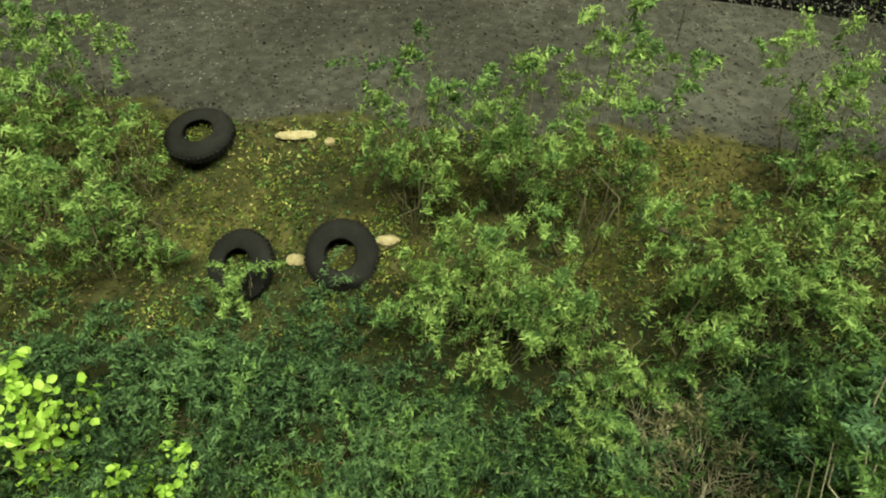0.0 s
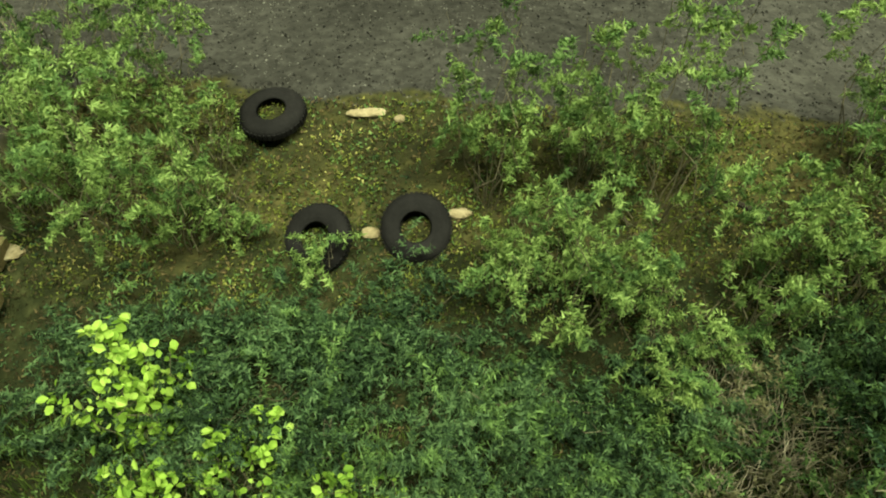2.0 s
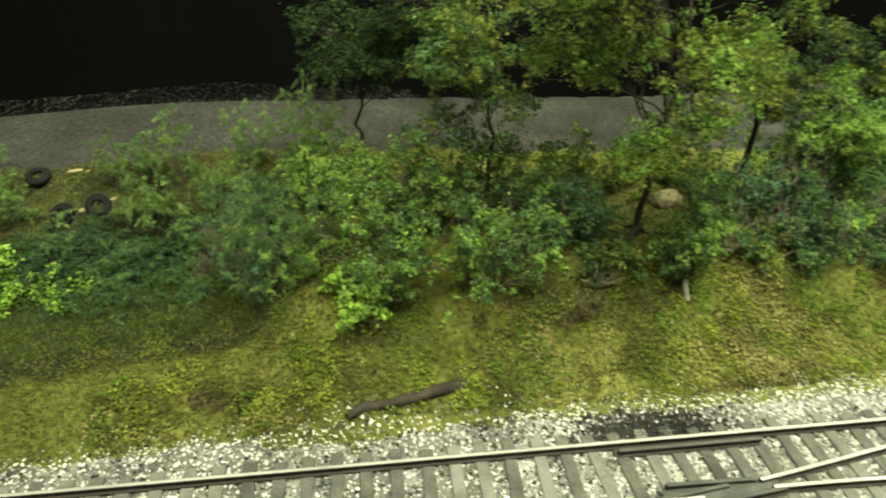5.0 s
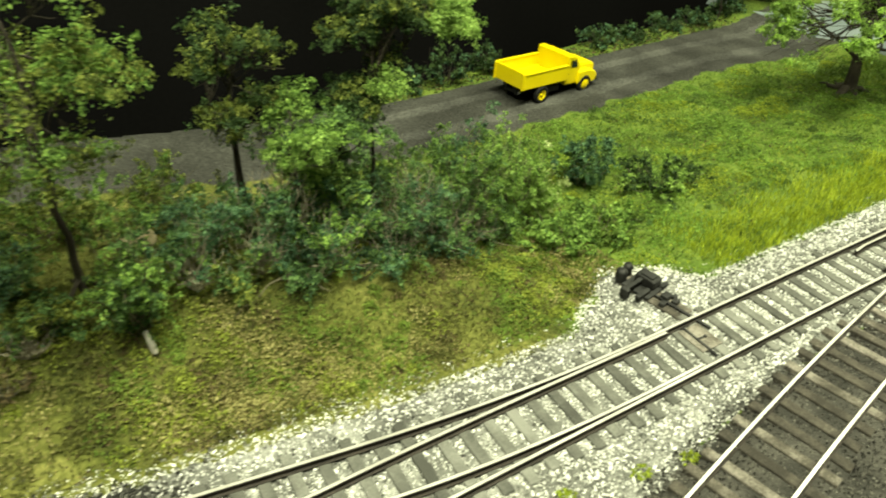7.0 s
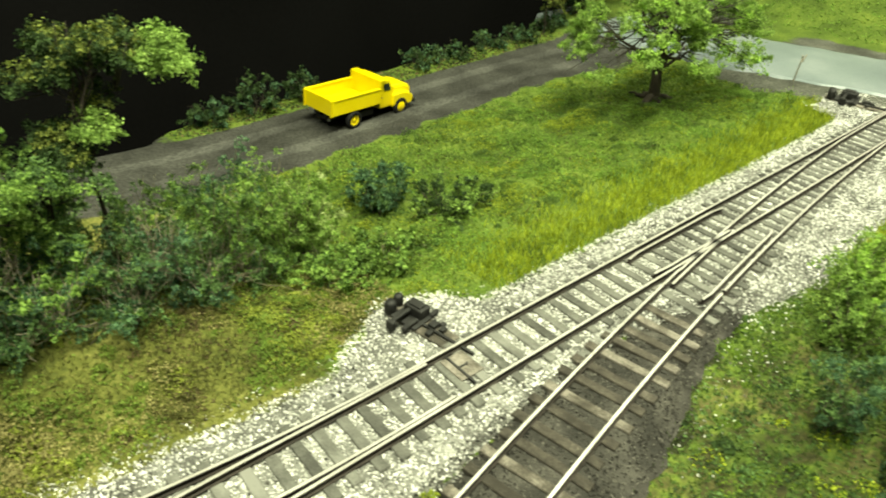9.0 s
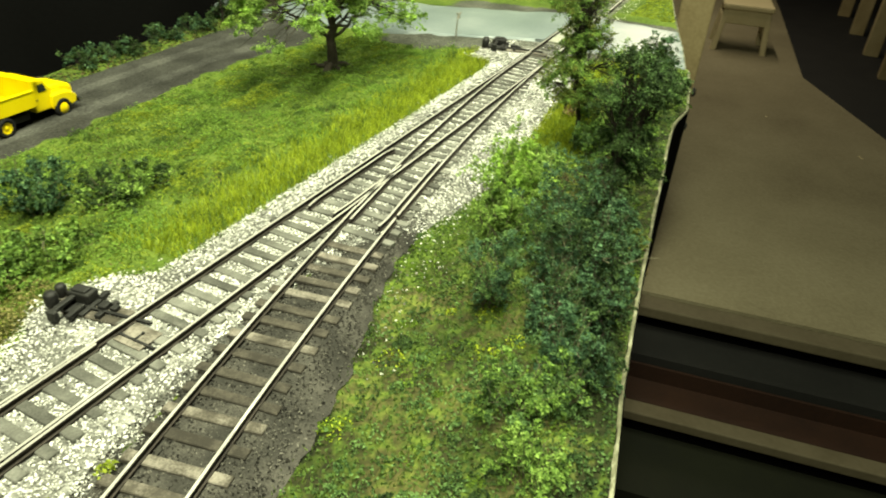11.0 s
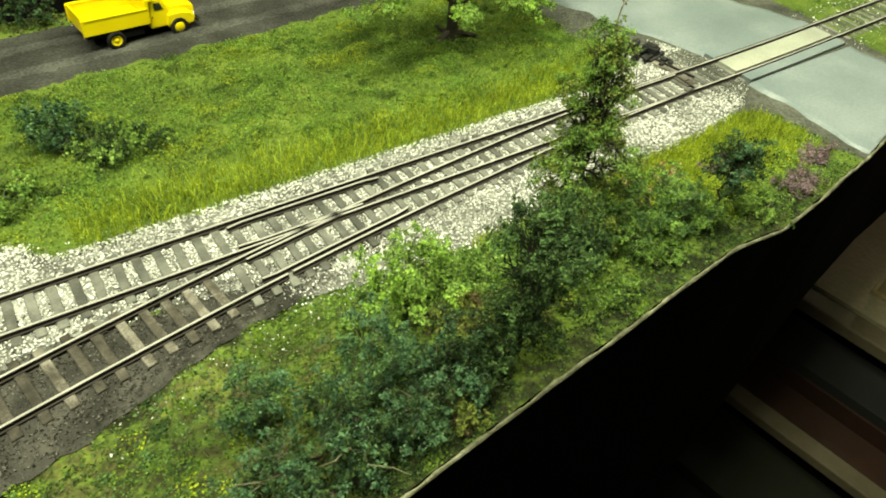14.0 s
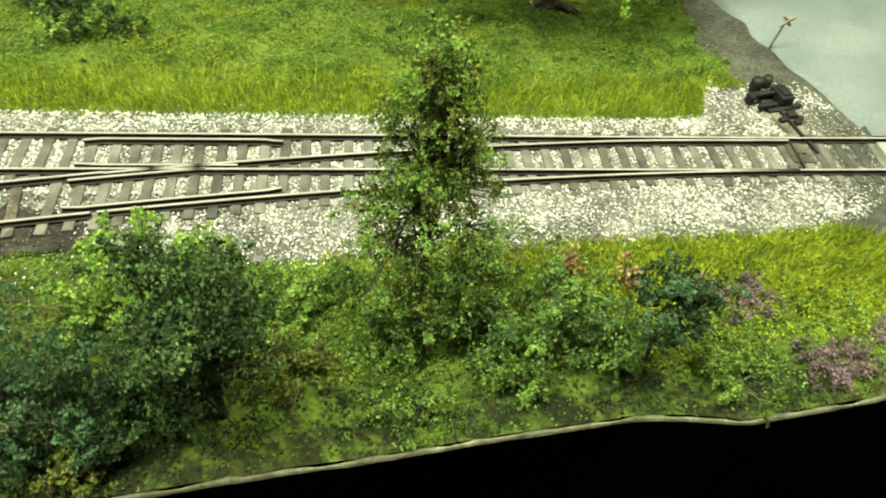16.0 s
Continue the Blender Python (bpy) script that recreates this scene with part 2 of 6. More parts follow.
LEAF = {
    "deep": leaf_material("leaf_deep", (0.036, 0.074, 0.022), (0.095, 0.175, 0.052), (0.18, 0.30, 0.095)),
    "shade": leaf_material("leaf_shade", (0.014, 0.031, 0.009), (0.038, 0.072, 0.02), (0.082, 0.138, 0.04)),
    "fern": leaf_material("leaf_fern", (0.085, 0.145, 0.038), (0.19, 0.30, 0.08), (0.33, 0.47, 0.15)),
    "fern_mid": leaf_material("leaf_fern_mid", (0.04, 0.084, 0.024), (0.105, 0.195, 0.054), (0.19, 0.32, 0.10)),
    "fern_dark": leaf_material("leaf_fern_dark", (0.014, 0.033, 0.015), (0.058, 0.118, 0.046), (0.13, 0.225, 0.088)),
    "blossom": leaf_material("leaf_blossom", (0.22, 0.30, 0.09), (0.38, 0.46, 0.17), (0.55, 0.62, 0.30)),
    "blue": leaf_material("leaf_blue", (0.030, 0.068, 0.034), (0.075, 0.155, 0.072), (0.14, 0.255, 0.118)),
    "mid": leaf_material("leaf_mid", (0.058, 0.113, 0.024), (0.16, 0.275, 0.052), (0.28, 0.44, 0.09)),
    "light": leaf_material("leaf_light", (0.10, 0.17, 0.032), (0.21, 0.34, 0.066), (0.35, 0.51, 0.12)),
    "lime": leaf_material("leaf_lime", (0.14, 0.27, 0.03), (0.28, 0.47, 0.06), (0.44, 0.64, 0.13)),
    "olive": leaf_material("leaf_olive", (0.05, 0.07, 0.013), (0.135, 0.172, 0.03), (0.26, 0.305, 0.062)),
    "yellow_grass": leaf_material("leaf_yellow_grass", (0.15, 0.20, 0.011), (0.32, 0.40, 0.020), (0.50, 0.58, 0.05)),
    "yellow_olive": leaf_material("leaf_yellow_olive", (0.11, 0.14, 0.018), (0.28, 0.33, 0.045), (0.48, 0.53, 0.10)),
    "straw": leaf_material("leaf_straw", (0.14, 0.14, 0.035), (0.30, 0.295, 0.08), (0.48, 0.465, 0.17)),
    "green_grass": leaf_material("leaf_green_grass", (0.045, 0.08, 0.012), (0.098, 0.165, 0.026), (0.18, 0.27, 0.05)),
    "brown": leaf_material("leaf_brown", (0.035, 0.028, 0.012), (0.09, 0.07, 0.03), (0.17, 0.13, 0.06)),
    "lawn_green": leaf_material("lawn_green", (0.06, 0.105, 0.011), (0.125, 0.205, 0.02), (0.20, 0.31, 0.034), island=0.4),
    "lawn_mid": leaf_material("lawn_mid", (0.085, 0.155, 0.022), (0.17, 0.285, 0.042), (0.26, 0.40, 0.07), island=0.4),
    "lawn_yellow": leaf_material("lawn_yellow", (0.14, 0.18, 0.016), (0.25, 0.315, 0.028), (0.37, 0.44, 0.05), island=0.4),
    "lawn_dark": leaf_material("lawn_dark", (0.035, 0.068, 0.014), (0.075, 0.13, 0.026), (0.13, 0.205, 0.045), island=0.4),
    "bank_olive": leaf_material("bank_olive", (0.06, 0.065, 0.016), (0.115, 0.12, 0.03), (0.20, 0.205, 0.052), island=0.4),
    "bank_green": leaf_material("bank_green", (0.07, 0.115, 0.018), (0.14, 0.21, 0.032), (0.22, 0.30, 0.055), island=0.4),
    "bank_tan": leaf_material("bank_tan", (0.16, 0.15, 0.055), (0.29, 0.265, 0.10), (0.45, 0.415, 0.18), island=0.4),
    "bank_yellow": leaf_material("bank_yellow", (0.12, 0.145, 0.02), (0.235, 0.28, 0.04), (0.36, 0.41, 0.075), island=0.4),
    "dry": leaf_material("leaf_dry", (0.06, 0.065, 0.03), (0.14, 0.14, 0.07), (0.24, 0.225, 0.12)),
    "heather": leaf_material("leaf_heather", (0.13, 0.088, 0.10), (0.245, 0.168, 0.19), (0.35, 0.26, 0.285)),
    "rust": leaf_material("leaf_rust", (0.20, 0.11, 0.05), (0.40, 0.26, 0.13), (0.60, 0.45, 0.28)),
}

# ---- mesh helpers (coordinates in cm) ----
rng = np.random.default_rng(7)


def mesh_object(name, verts, faces, mats, parent=None, label="", smooth=False, indices=None, at=None):
    me = bpy.data.meshes.new(name)
    v = np.asarray(verts, dtype=float) * CM
    me.from_pydata(v.tolist(), [], faces.tolist() if isinstance(faces, np.ndarray) else faces)
    for m in (mats if isinstance(mats, (list, tuple)) else [mats]):
        me.materials.append(m)
    if indices is not None:
        me.polygons.foreach_set("material_index", np.asarray(indices, dtype=np.int32))
    if smooth:
        me.polygons.foreach_set("use_smooth", np.ones(len(me.polygons), dtype=bool))
    me.update()
    ob = new(name, me)
    if parent is not None:
        ob.parent = parent
    if at is not None:
        ob.location = Vector(at) * CM
    if label:
        ob["label"] = label
    return ob


def part(name, bm, mat, parent=None, label="", smooth=False):
    me = bpy.data.meshes.new(name)
    bmesh.ops.recalc_face_normals(bm, faces=bm.faces)
    bm.transform(Matrix.Scale(CM, 4))
    bm.to_mesh(me)
    bm.free()
    for m in (mat if isinstance(mat, (list, tuple)) else [mat]):
        me.materials.append(m)
    if smooth:
        for p in me.polygons:
            p.use_smooth = True
    ob = new(name, me)
    if parent is not None:
        ob.parent = parent
    if label:
        ob["label"] = label
    return ob


def empty(name, x, y, z, turn=0.0, pitch=0.0):
    ob = new(name)
    ob.empty_display_size = 0.005
    ob.matrix_basis = Matrix.Translation(Vector((x, y, z)) * CM) @ Euler((0, radians(pitch), radians(turn))).to_matrix().to_4x4()
    return ob


def box(bm, x0, x1, y0, y1, z0, z1, bevel=0.0):
    m = Matrix.Translation(((x0 + x1) / 2, (y0 + y1) / 2, (z0 + z1) / 2)) @ Matrix.Diagonal((x1 - x0, y1 - y0, z1 - z0, 1))
    got = bmesh.ops.create_cube(bm, size=1.0, matrix=m)
    if bevel:
        es = list({e for v in got["verts"] for e in v.link_edges})
        bmesh.ops.bevel(bm, geom=es, offset=bevel, segments=2, affect="EDGES", profile=0.5)


def prism(bm, outline, y0, y1, bevel=0.0):
    """An outline in x, z pushed from y0 to y1."""
    a = [bm.verts.new((x, y0, z)) for x, z in outline]
    b = [bm.verts.new((x, y1, z)) for x, z in outline]
    n = len(a)
    bm.faces.new(a[::-1])
    bm.faces.new(b)
    for i in range(n):
        bm.faces.new((a[i], a[(i + 1) % n], b[(i + 1) % n], b[i]))
    if bevel:
        es = [e for e in {e for v in a + b for e in v.link_edges}]
        bmesh.ops.bevel(bm, geom=es, offset=bevel, segments=2, affect="EDGES", profile=0.5)


def lathe(bm, profile, axis_m, steps=24, close=False):
    """A profile of (radius, height) turned about z, then moved by axis_m."""
    rings = []
    for r, h in profile:
        ring = []
        for k in range(steps):
            a = 2 * math.pi * k / steps
            ring.append(bm.verts.new(axis_m @ Vector((r * math.cos(a), r * math.sin(a), h))))
        rings.append(ring)
    if close:
        rings.append(rings[0])
    for a, b in zip(rings, rings[1:]):
        for k in range(steps):
            bm.faces.new((a[k], a[(k + 1) % steps], b[(k + 1) % steps], b[k]))
    if not close:
        bm.faces.new(rings[0][::-1])
        bm.faces.new(rings[-1])


def tubes(paths, sides=5):
    """Tapered tubes: each path a list of (x, y, z, radius). Returns verts, faces."""
    V, F = [], []
    for path in paths:
        base = len(V)
        P = [np.array(p[:3], float) for p in path]
        for i, p in enumerate(P):
            d = (P[min(i + 1, len(P) - 1)] - P[max(i - 1, 0)])
            d = d / (np.linalg.norm(d) + 1e-9)
            a = np.cross(d, (0.3, 0.9, 0.2))
            a /= np.linalg.norm(a) + 1e-9
            b = np.cross(d, a)
            for k in range(sides):
                t = 2 * math.pi * k / sides
                V.append(p + path[i][3] * (a * math.cos(t) + b * math.sin(t)))
        for i in range(len(P) - 1):
            for k in range(sides):
                q = base + i * sides
                F.append((q + k, q + (k + 1) % sides, q + sides + (k + 1) % sides, q + sides + k))
        F.append(tuple(base + (len(P) - 1) * sides + k for k in range(sides)))
    return np.array(V), F


def wander(a, b, r0, r1, n=5, wob=0.12):
    """A crooked tapering path from a to b."""
    a, b = np.array(a, float), np.array(b, float)
    ln = np.linalg.norm(b - a)
    out = []
    for i in range(n + 1):
        t = i / n
        p = a + (b - a) * t + rng.normal(0, wob * ln * 0.35, 3) * (t * (1.3 - t)) * 2 * (i > 0)
        out.append((p[0], p[1], p[2], r0 + (r1 - r0) * t))
    return out


def leaf_cards(P, size, out=None, long=1.5, cup=0.25, rounded=False):
    """Small bent leaves at the points P. out: the ways they face, roughly."""
    n = len(P)
    s = size * rng.uniform(0.6, 1.4, (n, 1))
    nrm = rng.normal(0, 1, (n, 3))
    if out is not None:
        nrm = nrm * 0.7 + out * 1.0
    nrm[:, 2] += 0.35
    nrm /= np.linalg.norm(nrm, axis=1, keepdims=True) + 1e-9
    a = np.cross(nrm, rng.normal(0, 1, (n, 3)))
    a /= np.linalg.norm(a, axis=1, keepdims=True) + 1e-9
    b = np.cross(nrm, a)
    if rounded == "needle":
        v = np.empty((n, 3, 3))
        v[:, 0] = P - b * s * 0.28
        v[:, 1] = P + b * s * 0.28 + nrm * s * cup
        v[:, 2] = P + a * s * long
        return v.reshape(-1, 3), np.arange(n * 3).reshape(-1, 3)
    if rounded:
        v = np.empty((n, 7, 3))
        for k, (u, w, c) in enumerate(((-0.5, 0, 0), (-0.28, 0.36, 0.6), (0.12, 0.5, 1), (0.5, 0, 0.5), (0.12, -0.5, 1), (-0.28, -0.36, 0.6), (0.0, 0, 0))):
            v[:, k] = P + a * s * long * u + b * s * w + nrm * s * cup * c
        tri = np.array([(0, 1, 6), (1, 2, 6), (2, 3, 6), (3, 4, 6), (4, 5, 6), (5, 0, 6)])
        return v.reshape(-1, 3), (np.arange(n)[:, None, None] * 7 + tri[None]).reshape(-1, 3)
    v = np.empty((n, 4, 3))
    v[:, 0] = P - a * s * long * 0.5
    v[:, 1] = P + b * s * 0.5 + nrm * s * cup
    v[:, 2] = P + a * s * long * 0.5
    v[:, 3] = P - b * s * 0.5 + nrm * s * cup
    idx = np.arange(n)[:, None] * 4
    f = np.concatenate([idx + np.array([[0, 1, 2]]), idx + np.array([[0, 2, 3]])])
    return v.reshape(-1, 3), f


def smooth(a, b, x):
    t = np.clip((np.asarray(x, float) - a) / (b - a), 0, 1)
    return t * t * (3 - 2 * t)


# ---- the lie of the land ----
def road_z(x):
    return 1.95 - 4.05 * smooth(-9, 28, x)


def road_near(x):
    return np.interp(x, [-60, -10, 10, 25, 38, 48, 58, 64], [15.1, 15.1, 15.4, 16.4, 17.2, 18.2, 17.0, 13.5])


def road_far(x):
    return np.interp(x, [-60, -10, 10, 25, 42, 59, 66], [19.0, 19.2, 20.6, 22.4, 23.6, 24.6, 25.5])


def rough(x, y, s=1.0, seed=0.0):
    x, y = np.asarray(x, float), np.asarray(y, float)
    return s * (0.5 * np.sin(1.7 * x + 0.6 * y + seed) * np.sin(1.3 * y - 0.5 * x + 2 + seed) + 0.3 * np.sin(3.1 * x - 2.3 * y + seed) + 0.2 * np.sin(5.3 * x + 4.7 * y))


def front_edge(x):
    return np.interp(x, [-60, 0, 22, 26, 28, 33, 39, 42, 45, 48.1, 49.8, 51.3, 53, 55, 57, 59.3, 66, 71, 74, 85, 96, 108, 130, 160, 200],
                    [-21, -17.6, -14.7, -14.0, -13.65, -13.0, -12.3, -11.98, -11.6, -11.28, -11.27, -11.5, -11.28, -11.02, -10.65, -10.3, -8.9, -7.7, -7.0, -4.6, -2.6, -1.2, 1.6, 6.0, 11.8])


def bend(x):            # the far end of the line turns away from the aisle
    x = np.asarray(x, float)
    return 0.0012 * np.clip(x - 56, 0, 15) ** 2 + 0.036 * np.clip(x - 71, 0, 200) + 0.003 * np.clip(x - 92, 0, 20) ** 2 + 0.12 * np.clip(x - 112, 0, 200)


def height(x, y):
    x, y = np.asarray(x, float), np.asarray(y, float)
    lawn = -0.42 - 0.118 * np.clip(y - 2.2, 0, 14.5)
    lawn = lawn + 0.25 * rough(x * 0.35, y * 0.35) * smooth(2.5, 6, y)
    front = -0.56 + 0.86 * smooth(1.9, 6.5, siding(x) - y)
    g = np.where(y < -3.5, front, lawn)
    # the bank behind the turnout, then the shelf up to the road
    foot = 3.5 + 0.25 * smooth(-2, -8, x)
    bank = -0.35 + np.clip((y - foot) * 0.78, 0, 2.75)
    bank = bank + (road_z(x) - bank) * smooth(8.5, 14.5, y)
    g = g + (bank - g) * smooth(25, 11, x) * (y > 0)
    # the steep place below the road at the far left
    left = np.clip((y - 11.04) * 0.47, -0.05, 1.95) - 0.4 * smooth(7.5, 4.6, y)
    g = np.where(y > 3.2, g + (left - g) * smooth(-1.0, -4.5, x), g)
    # road bed
    inside = smooth(-0.9, 0.25, y - road_near(x)) * smooth(-0.4, 0.5, road_far(x) - y + 0.6) * smooth(67, 62, x)
    g = g + (road_z(x) - g) * inside
    # crossing and the land past it
    right = smooth(55, 60, x)
    flat = -0.25 - 0.055 * np.clip(y - 2, 0, 20)
    g = g + (flat - g) * right * np.maximum(smooth(-12.5, -4, y), smooth(59.0, 60.6, x))
    hill = 9.0 * smooth(73.5, 96, x) * smooth(2.0, 13, y - bend(x)) + 2.5 * smooth(95, 160, x) * smooth(2, 7, y - bend(x))
    g = g + hill
    g = g + 0.06 * rough(x, y, 1.0, 1.0) * (1 - inside) * (np.abs(y + 0.8) > 3.0)
    return g


# ---- track lines (height of the rail heads is 0) ----
GAUGE = 1.72


def far_route(x):       # far rail of the route that leaves to the back
    x = np.asarray(x, float)
    return np.where(x > 22, 0.0, np.where(x > 12, 0.0071 * (22 - x) ** 2, 0.71 + 0.142 * (12 - x)))


def siding(x):          # near rail of the siding
    x = np.asarray(x, float)
    u = np.clip(57 - x, 0, 39)
    return -GAUGE - (0.02 * u + 0.0025 * u * u) - 0.215 * np.clip(18 - x, 0, 60)


def ballast_half(x):
    """Far and near border of the light ballast."""
    f = np.interp(x, [-60, -6, 3, 8, 14, 20, 21.3, 23.2, 25, 26.2, 53, 54.6, 55.6, 59.5, 61], [8, 4.7, 3.65, 2.9, 2.2, 1.7, 2.5, 3.4, 2.9, 1.7, 1.6, 1.8, 3.6, 3.6, 1.8])
    n = np.interp(x, [-60, 12, 19, 24, 29, 33, 37, 42, 47, 52, 59, 61, 75, 200], [-4.2, -4.4, -3.9, -3.2, -3.0, -4.6, -5.2, -5.3, -4.8, -4.5, -4.2, -3.2, -3.0, -3.0])
    return f, n

# ---- ground, roads ----
def grid_mesh(name, xs, ys, zf, mats, keep=None, index=None, lift=0.0):
    X, Y = np.meshgrid(xs, ys)
    Z = zf(X, Y) + lift
    V = np.stack([X, Y, Z], -1).reshape(-1, 3)
    nx = len(xs)
    i, j = np.meshgrid(np.arange(len(xs) - 1), np.arange(len(ys) - 1))
    q = (j * nx + i).ravel()
    F = np.stack([q, q + 1, q + nx + 1, q + nx], -1)
    C = V[F].mean(1)
    if keep is not None:
        ok = keep(C[:, 0], C[:, 1])
        F, C = F[ok], C[ok]
    used, inv = np.unique(F, return_inverse=True)
    idx = None if index is None else index(C[:, 0], C[:, 1])
    return mesh_object(name, V[used], inv.reshape(F.shape), mats, smooth=True, indices=idx)


def back_limit(x):
    return np.interp(x, [0, 18, 27, 40, 58, 66, 75, 90, 200], [19.3, 21.6, 24.6, 26.0, 27.0, 29.0, 33.0, 37.0, 52.0])


def zone_weights(x, y):
    n = rough(x * 0.7, y * 0.7, 1.0, 3.0)
    w = {}
    w["olive"] = smooth(24, 15, x + 3 * n) * (y > 0)
    w["moss"] = smooth(-0.5, -2.5, x) * smooth(12.3, 13.3, y + 0.5 * n)
    w["loam_shade"] = smooth(0.5, -1.5, x) * smooth(13.7, 12.9, y + 0.5 * n) * smooth(6.5, 8.0, y)
    w["loam_shade"] = np.maximum(w["loam_shade"], smooth(42, 34, x) * smooth(-2.1, -1.5, y - siding(x) + 0.5 * n - 0.8 * smooth(25, 32, x)) * smooth(1.0, 0.0, y - siding(x)))
    # shade along the front edge put into the ground colour
    w["loam_shade"] = np.maximum(w["loam_shade"], 0.6 * smooth(2.2, 0.9, y - front_edge(x) + 0.5 * n) * smooth(12, 18, x) * smooth(59, 54, x))
    w["moss"] = np.maximum(w["moss"], 0.55 * smooth(40, 32, x) * smooth(-4.0, -6.0, y))
    w["gravel"] = np.maximum(smooth(-0.35, 0.35, y - road_near(x) + 0.5 * n) * smooth(-0.3, 0.3, road_far(x) - y) * smooth(64, 61, x),
                             smooth(-13.0, -13.6, x) * smooth(8.0, 9.0, y))
    w["gravel"] = np.maximum(w["gravel"], smooth(25, 22, x) * smooth(-0.3, 0.3, y - road_near(x) - 2))
    far_path = (smooth(69, 72, x) * smooth(3.2, 1.6, np.abs(y - 19 - 0.55 * (x - 72)) + 0.5 * n))
    across = (y - road_near(x)) / (road_far(x) - road_near(x))
    w["rut"] = 0.75 * smooth(14, 24, x) * smooth(62, 58, x) * np.maximum(smooth(0.13, 0.04, np.abs(across - 0.30 - 0.02 * n)), smooth(0.12, 0.04, np.abs(across - 0.72 - 0.02 * n)))
    w["shoulder"] = smooth(56.2, 57.6, x + 0.5 * n - 2.6 * smooth(-3, -5.5, y)) * smooth(72.8, 71.4, x) * smooth(13, 10, y) * smooth(-13, -9, y)
    w["shoulder"] = np.maximum(w["shoulder"], far_path)
    return w


XS = np.concatenate([np.arange(-42, -16, 1.0), np.arange(-16, 62, 0.26), np.arange(62, 190.1, 0.8)])
YS = np.concatenate([np.arange(-20, 24, 0.26), np.arange(24, 60.1, 0.8)])
ground = tagged(grid_mesh("ground", XS, YS, height, [M["land"]], keep=lambda x, y: (y > front_edge(x)) & (y < back_limit(x))),
                "scenic ground of green and olive turf with a dark gravel road", "ground", kind="structure")
co = np.empty(len(ground.data.vertices) * 3)
ground.data.vertices.foreach_get("co", co)
co = co.reshape(-1, 3) / CM
co[:, 1] = np.clip(co[:, 1], front_edge(co[:, 0]) + 0.12, back_limit(co[:, 0]))
ground.data.vertices.foreach_set("co", (co * CM).ravel())
for key, val in zone_weights(co[:, 0], co[:, 1]).items():
    ground.data.attributes.new(key, "FLOAT", "POINT").data.foreach_set("value", np.asarray(val, dtype=np.float32))


def cross_center(y):
    return np.interp(y, [-12, 0, 4, 8, 12, 20, 30], [65.8, 65.8, 65.1, 64.0, 63.4, 63.4, 64.5])


_cx = np.concatenate([[-5.1], np.linspace(-4.85, 4.85, 28), [5.1]])
_cy = np.concatenate([np.arange(-10.0, -2.58, 0.4), [-2.62], [0.82], np.arange(1.1, 30, 0.5)])
tagged(grid_mesh("crossing_road", _cx, _cy, lambda x, y: -0.17 + 0.1 * np.exp(-((y + 0.86) / 3) ** 2) - 0.055 * np.clip(y - 2, 0, 30) + 0.05 * np.cos(x / 4.85 * 1.4) - 0.5 * (np.abs(x) > 5.0), [M["concrete"]],
                 keep=lambda x, y: (y < -2.6) | (y > 0.8)),
       "pale blue-gray concrete road over the tracks", "road", kind="structure")
road_ob = bpy.data.objects["crossing_road"]
for v in road_ob.data.vertices:
    w = 0.16 * math.sin(v.co.y * 90) + 0.1 * math.sin(v.co.y * 230)
    v.co.x += (cross_center(v.co.y / CM) + w) * CM
    v.co.y = max(v.co.y, (float(front_edge(v.co.x / CM)) + 0.15) * CM)
for y0, y1 in ((-2.5, -1.86), (-1.5, -0.22), (0.14, 0.78)):
    bm = bmesh.new()
    for k in range(8):
        box(bm, 61.0 + 1.2 * k, 62.2 + 1.2 * k, y0, y1, -0.3, -0.02)
    bmesh.ops.remove_doubles(bm, verts=bm.verts, dist=0.001)
    for q in bm.verts:
        q.co.y += float(bend(q.co.x))
    tagged(part("crossing_panel", bm, M["crossing_panel" if y0 == -1.5 else "concrete"]), "pale concrete crossing panel between the rails", "panel", kind="structure")

# ballast beds
def bed_mesh(name, xs, near, far, top, mat, drop=0.24):
    V, F = [], []
    for x in xs:
        a, b = float(near(x)), float(far(x))
        w = rough(x * 1.8, a, 0.16)
        row = [(a + w, top - drop), (a + 0.7 + w * 0.5, top - 0.05), ((a + b) / 2, top), (b - 0.7, top - 0.05), (b + rough(x * 1.6, b, 0.16, 2), top - drop)]
        V += [(x, y, z + 0.012 * math.sin(9 * x + 5 * y)) for y, z in row]
    for i in range(len(xs) - 1):
        for k in range(4):
            q = i * 5 + k
            F.append((q, q + 5, q + 6, q + 1))
    return mesh_object(name, V, F, mat, smooth=True)


tagged(bed_mesh("ballast_bed", np.arange(-30, 61.5, 0.4), lambda x: ballast_half(x)[1], lambda x: ballast_half(x)[0], -0.27, M["ballast_bed"]),
       "crushed-stone ballast bed under the tracks, darkened as shade between pale grains", "ballast", kind="structure")
tagged(bed_mesh("ballast_bed", np.arange(71.0, 170, 0.5), lambda x: bend(x) - 2.9, lambda x: bend(x) + 1.3, -0.27, M["ballast_bed"]),
       "crushed-stone ballast bed past the road, darkened as shade between pale grains", "ballast", kind="structure")
tagged(bed_mesh("cinder_bed", np.arange(-25, 37.5, 0.4), lambda x: siding(x) - 1.75 + 0.8 * float(smooth(24, 31, x)), lambda x: min(siding(x) + GAUGE + 0.9, -2.5), -0.262, M["cinder_bed"]),
       "dark cinder bed under the siding", "ballast", kind="structure")


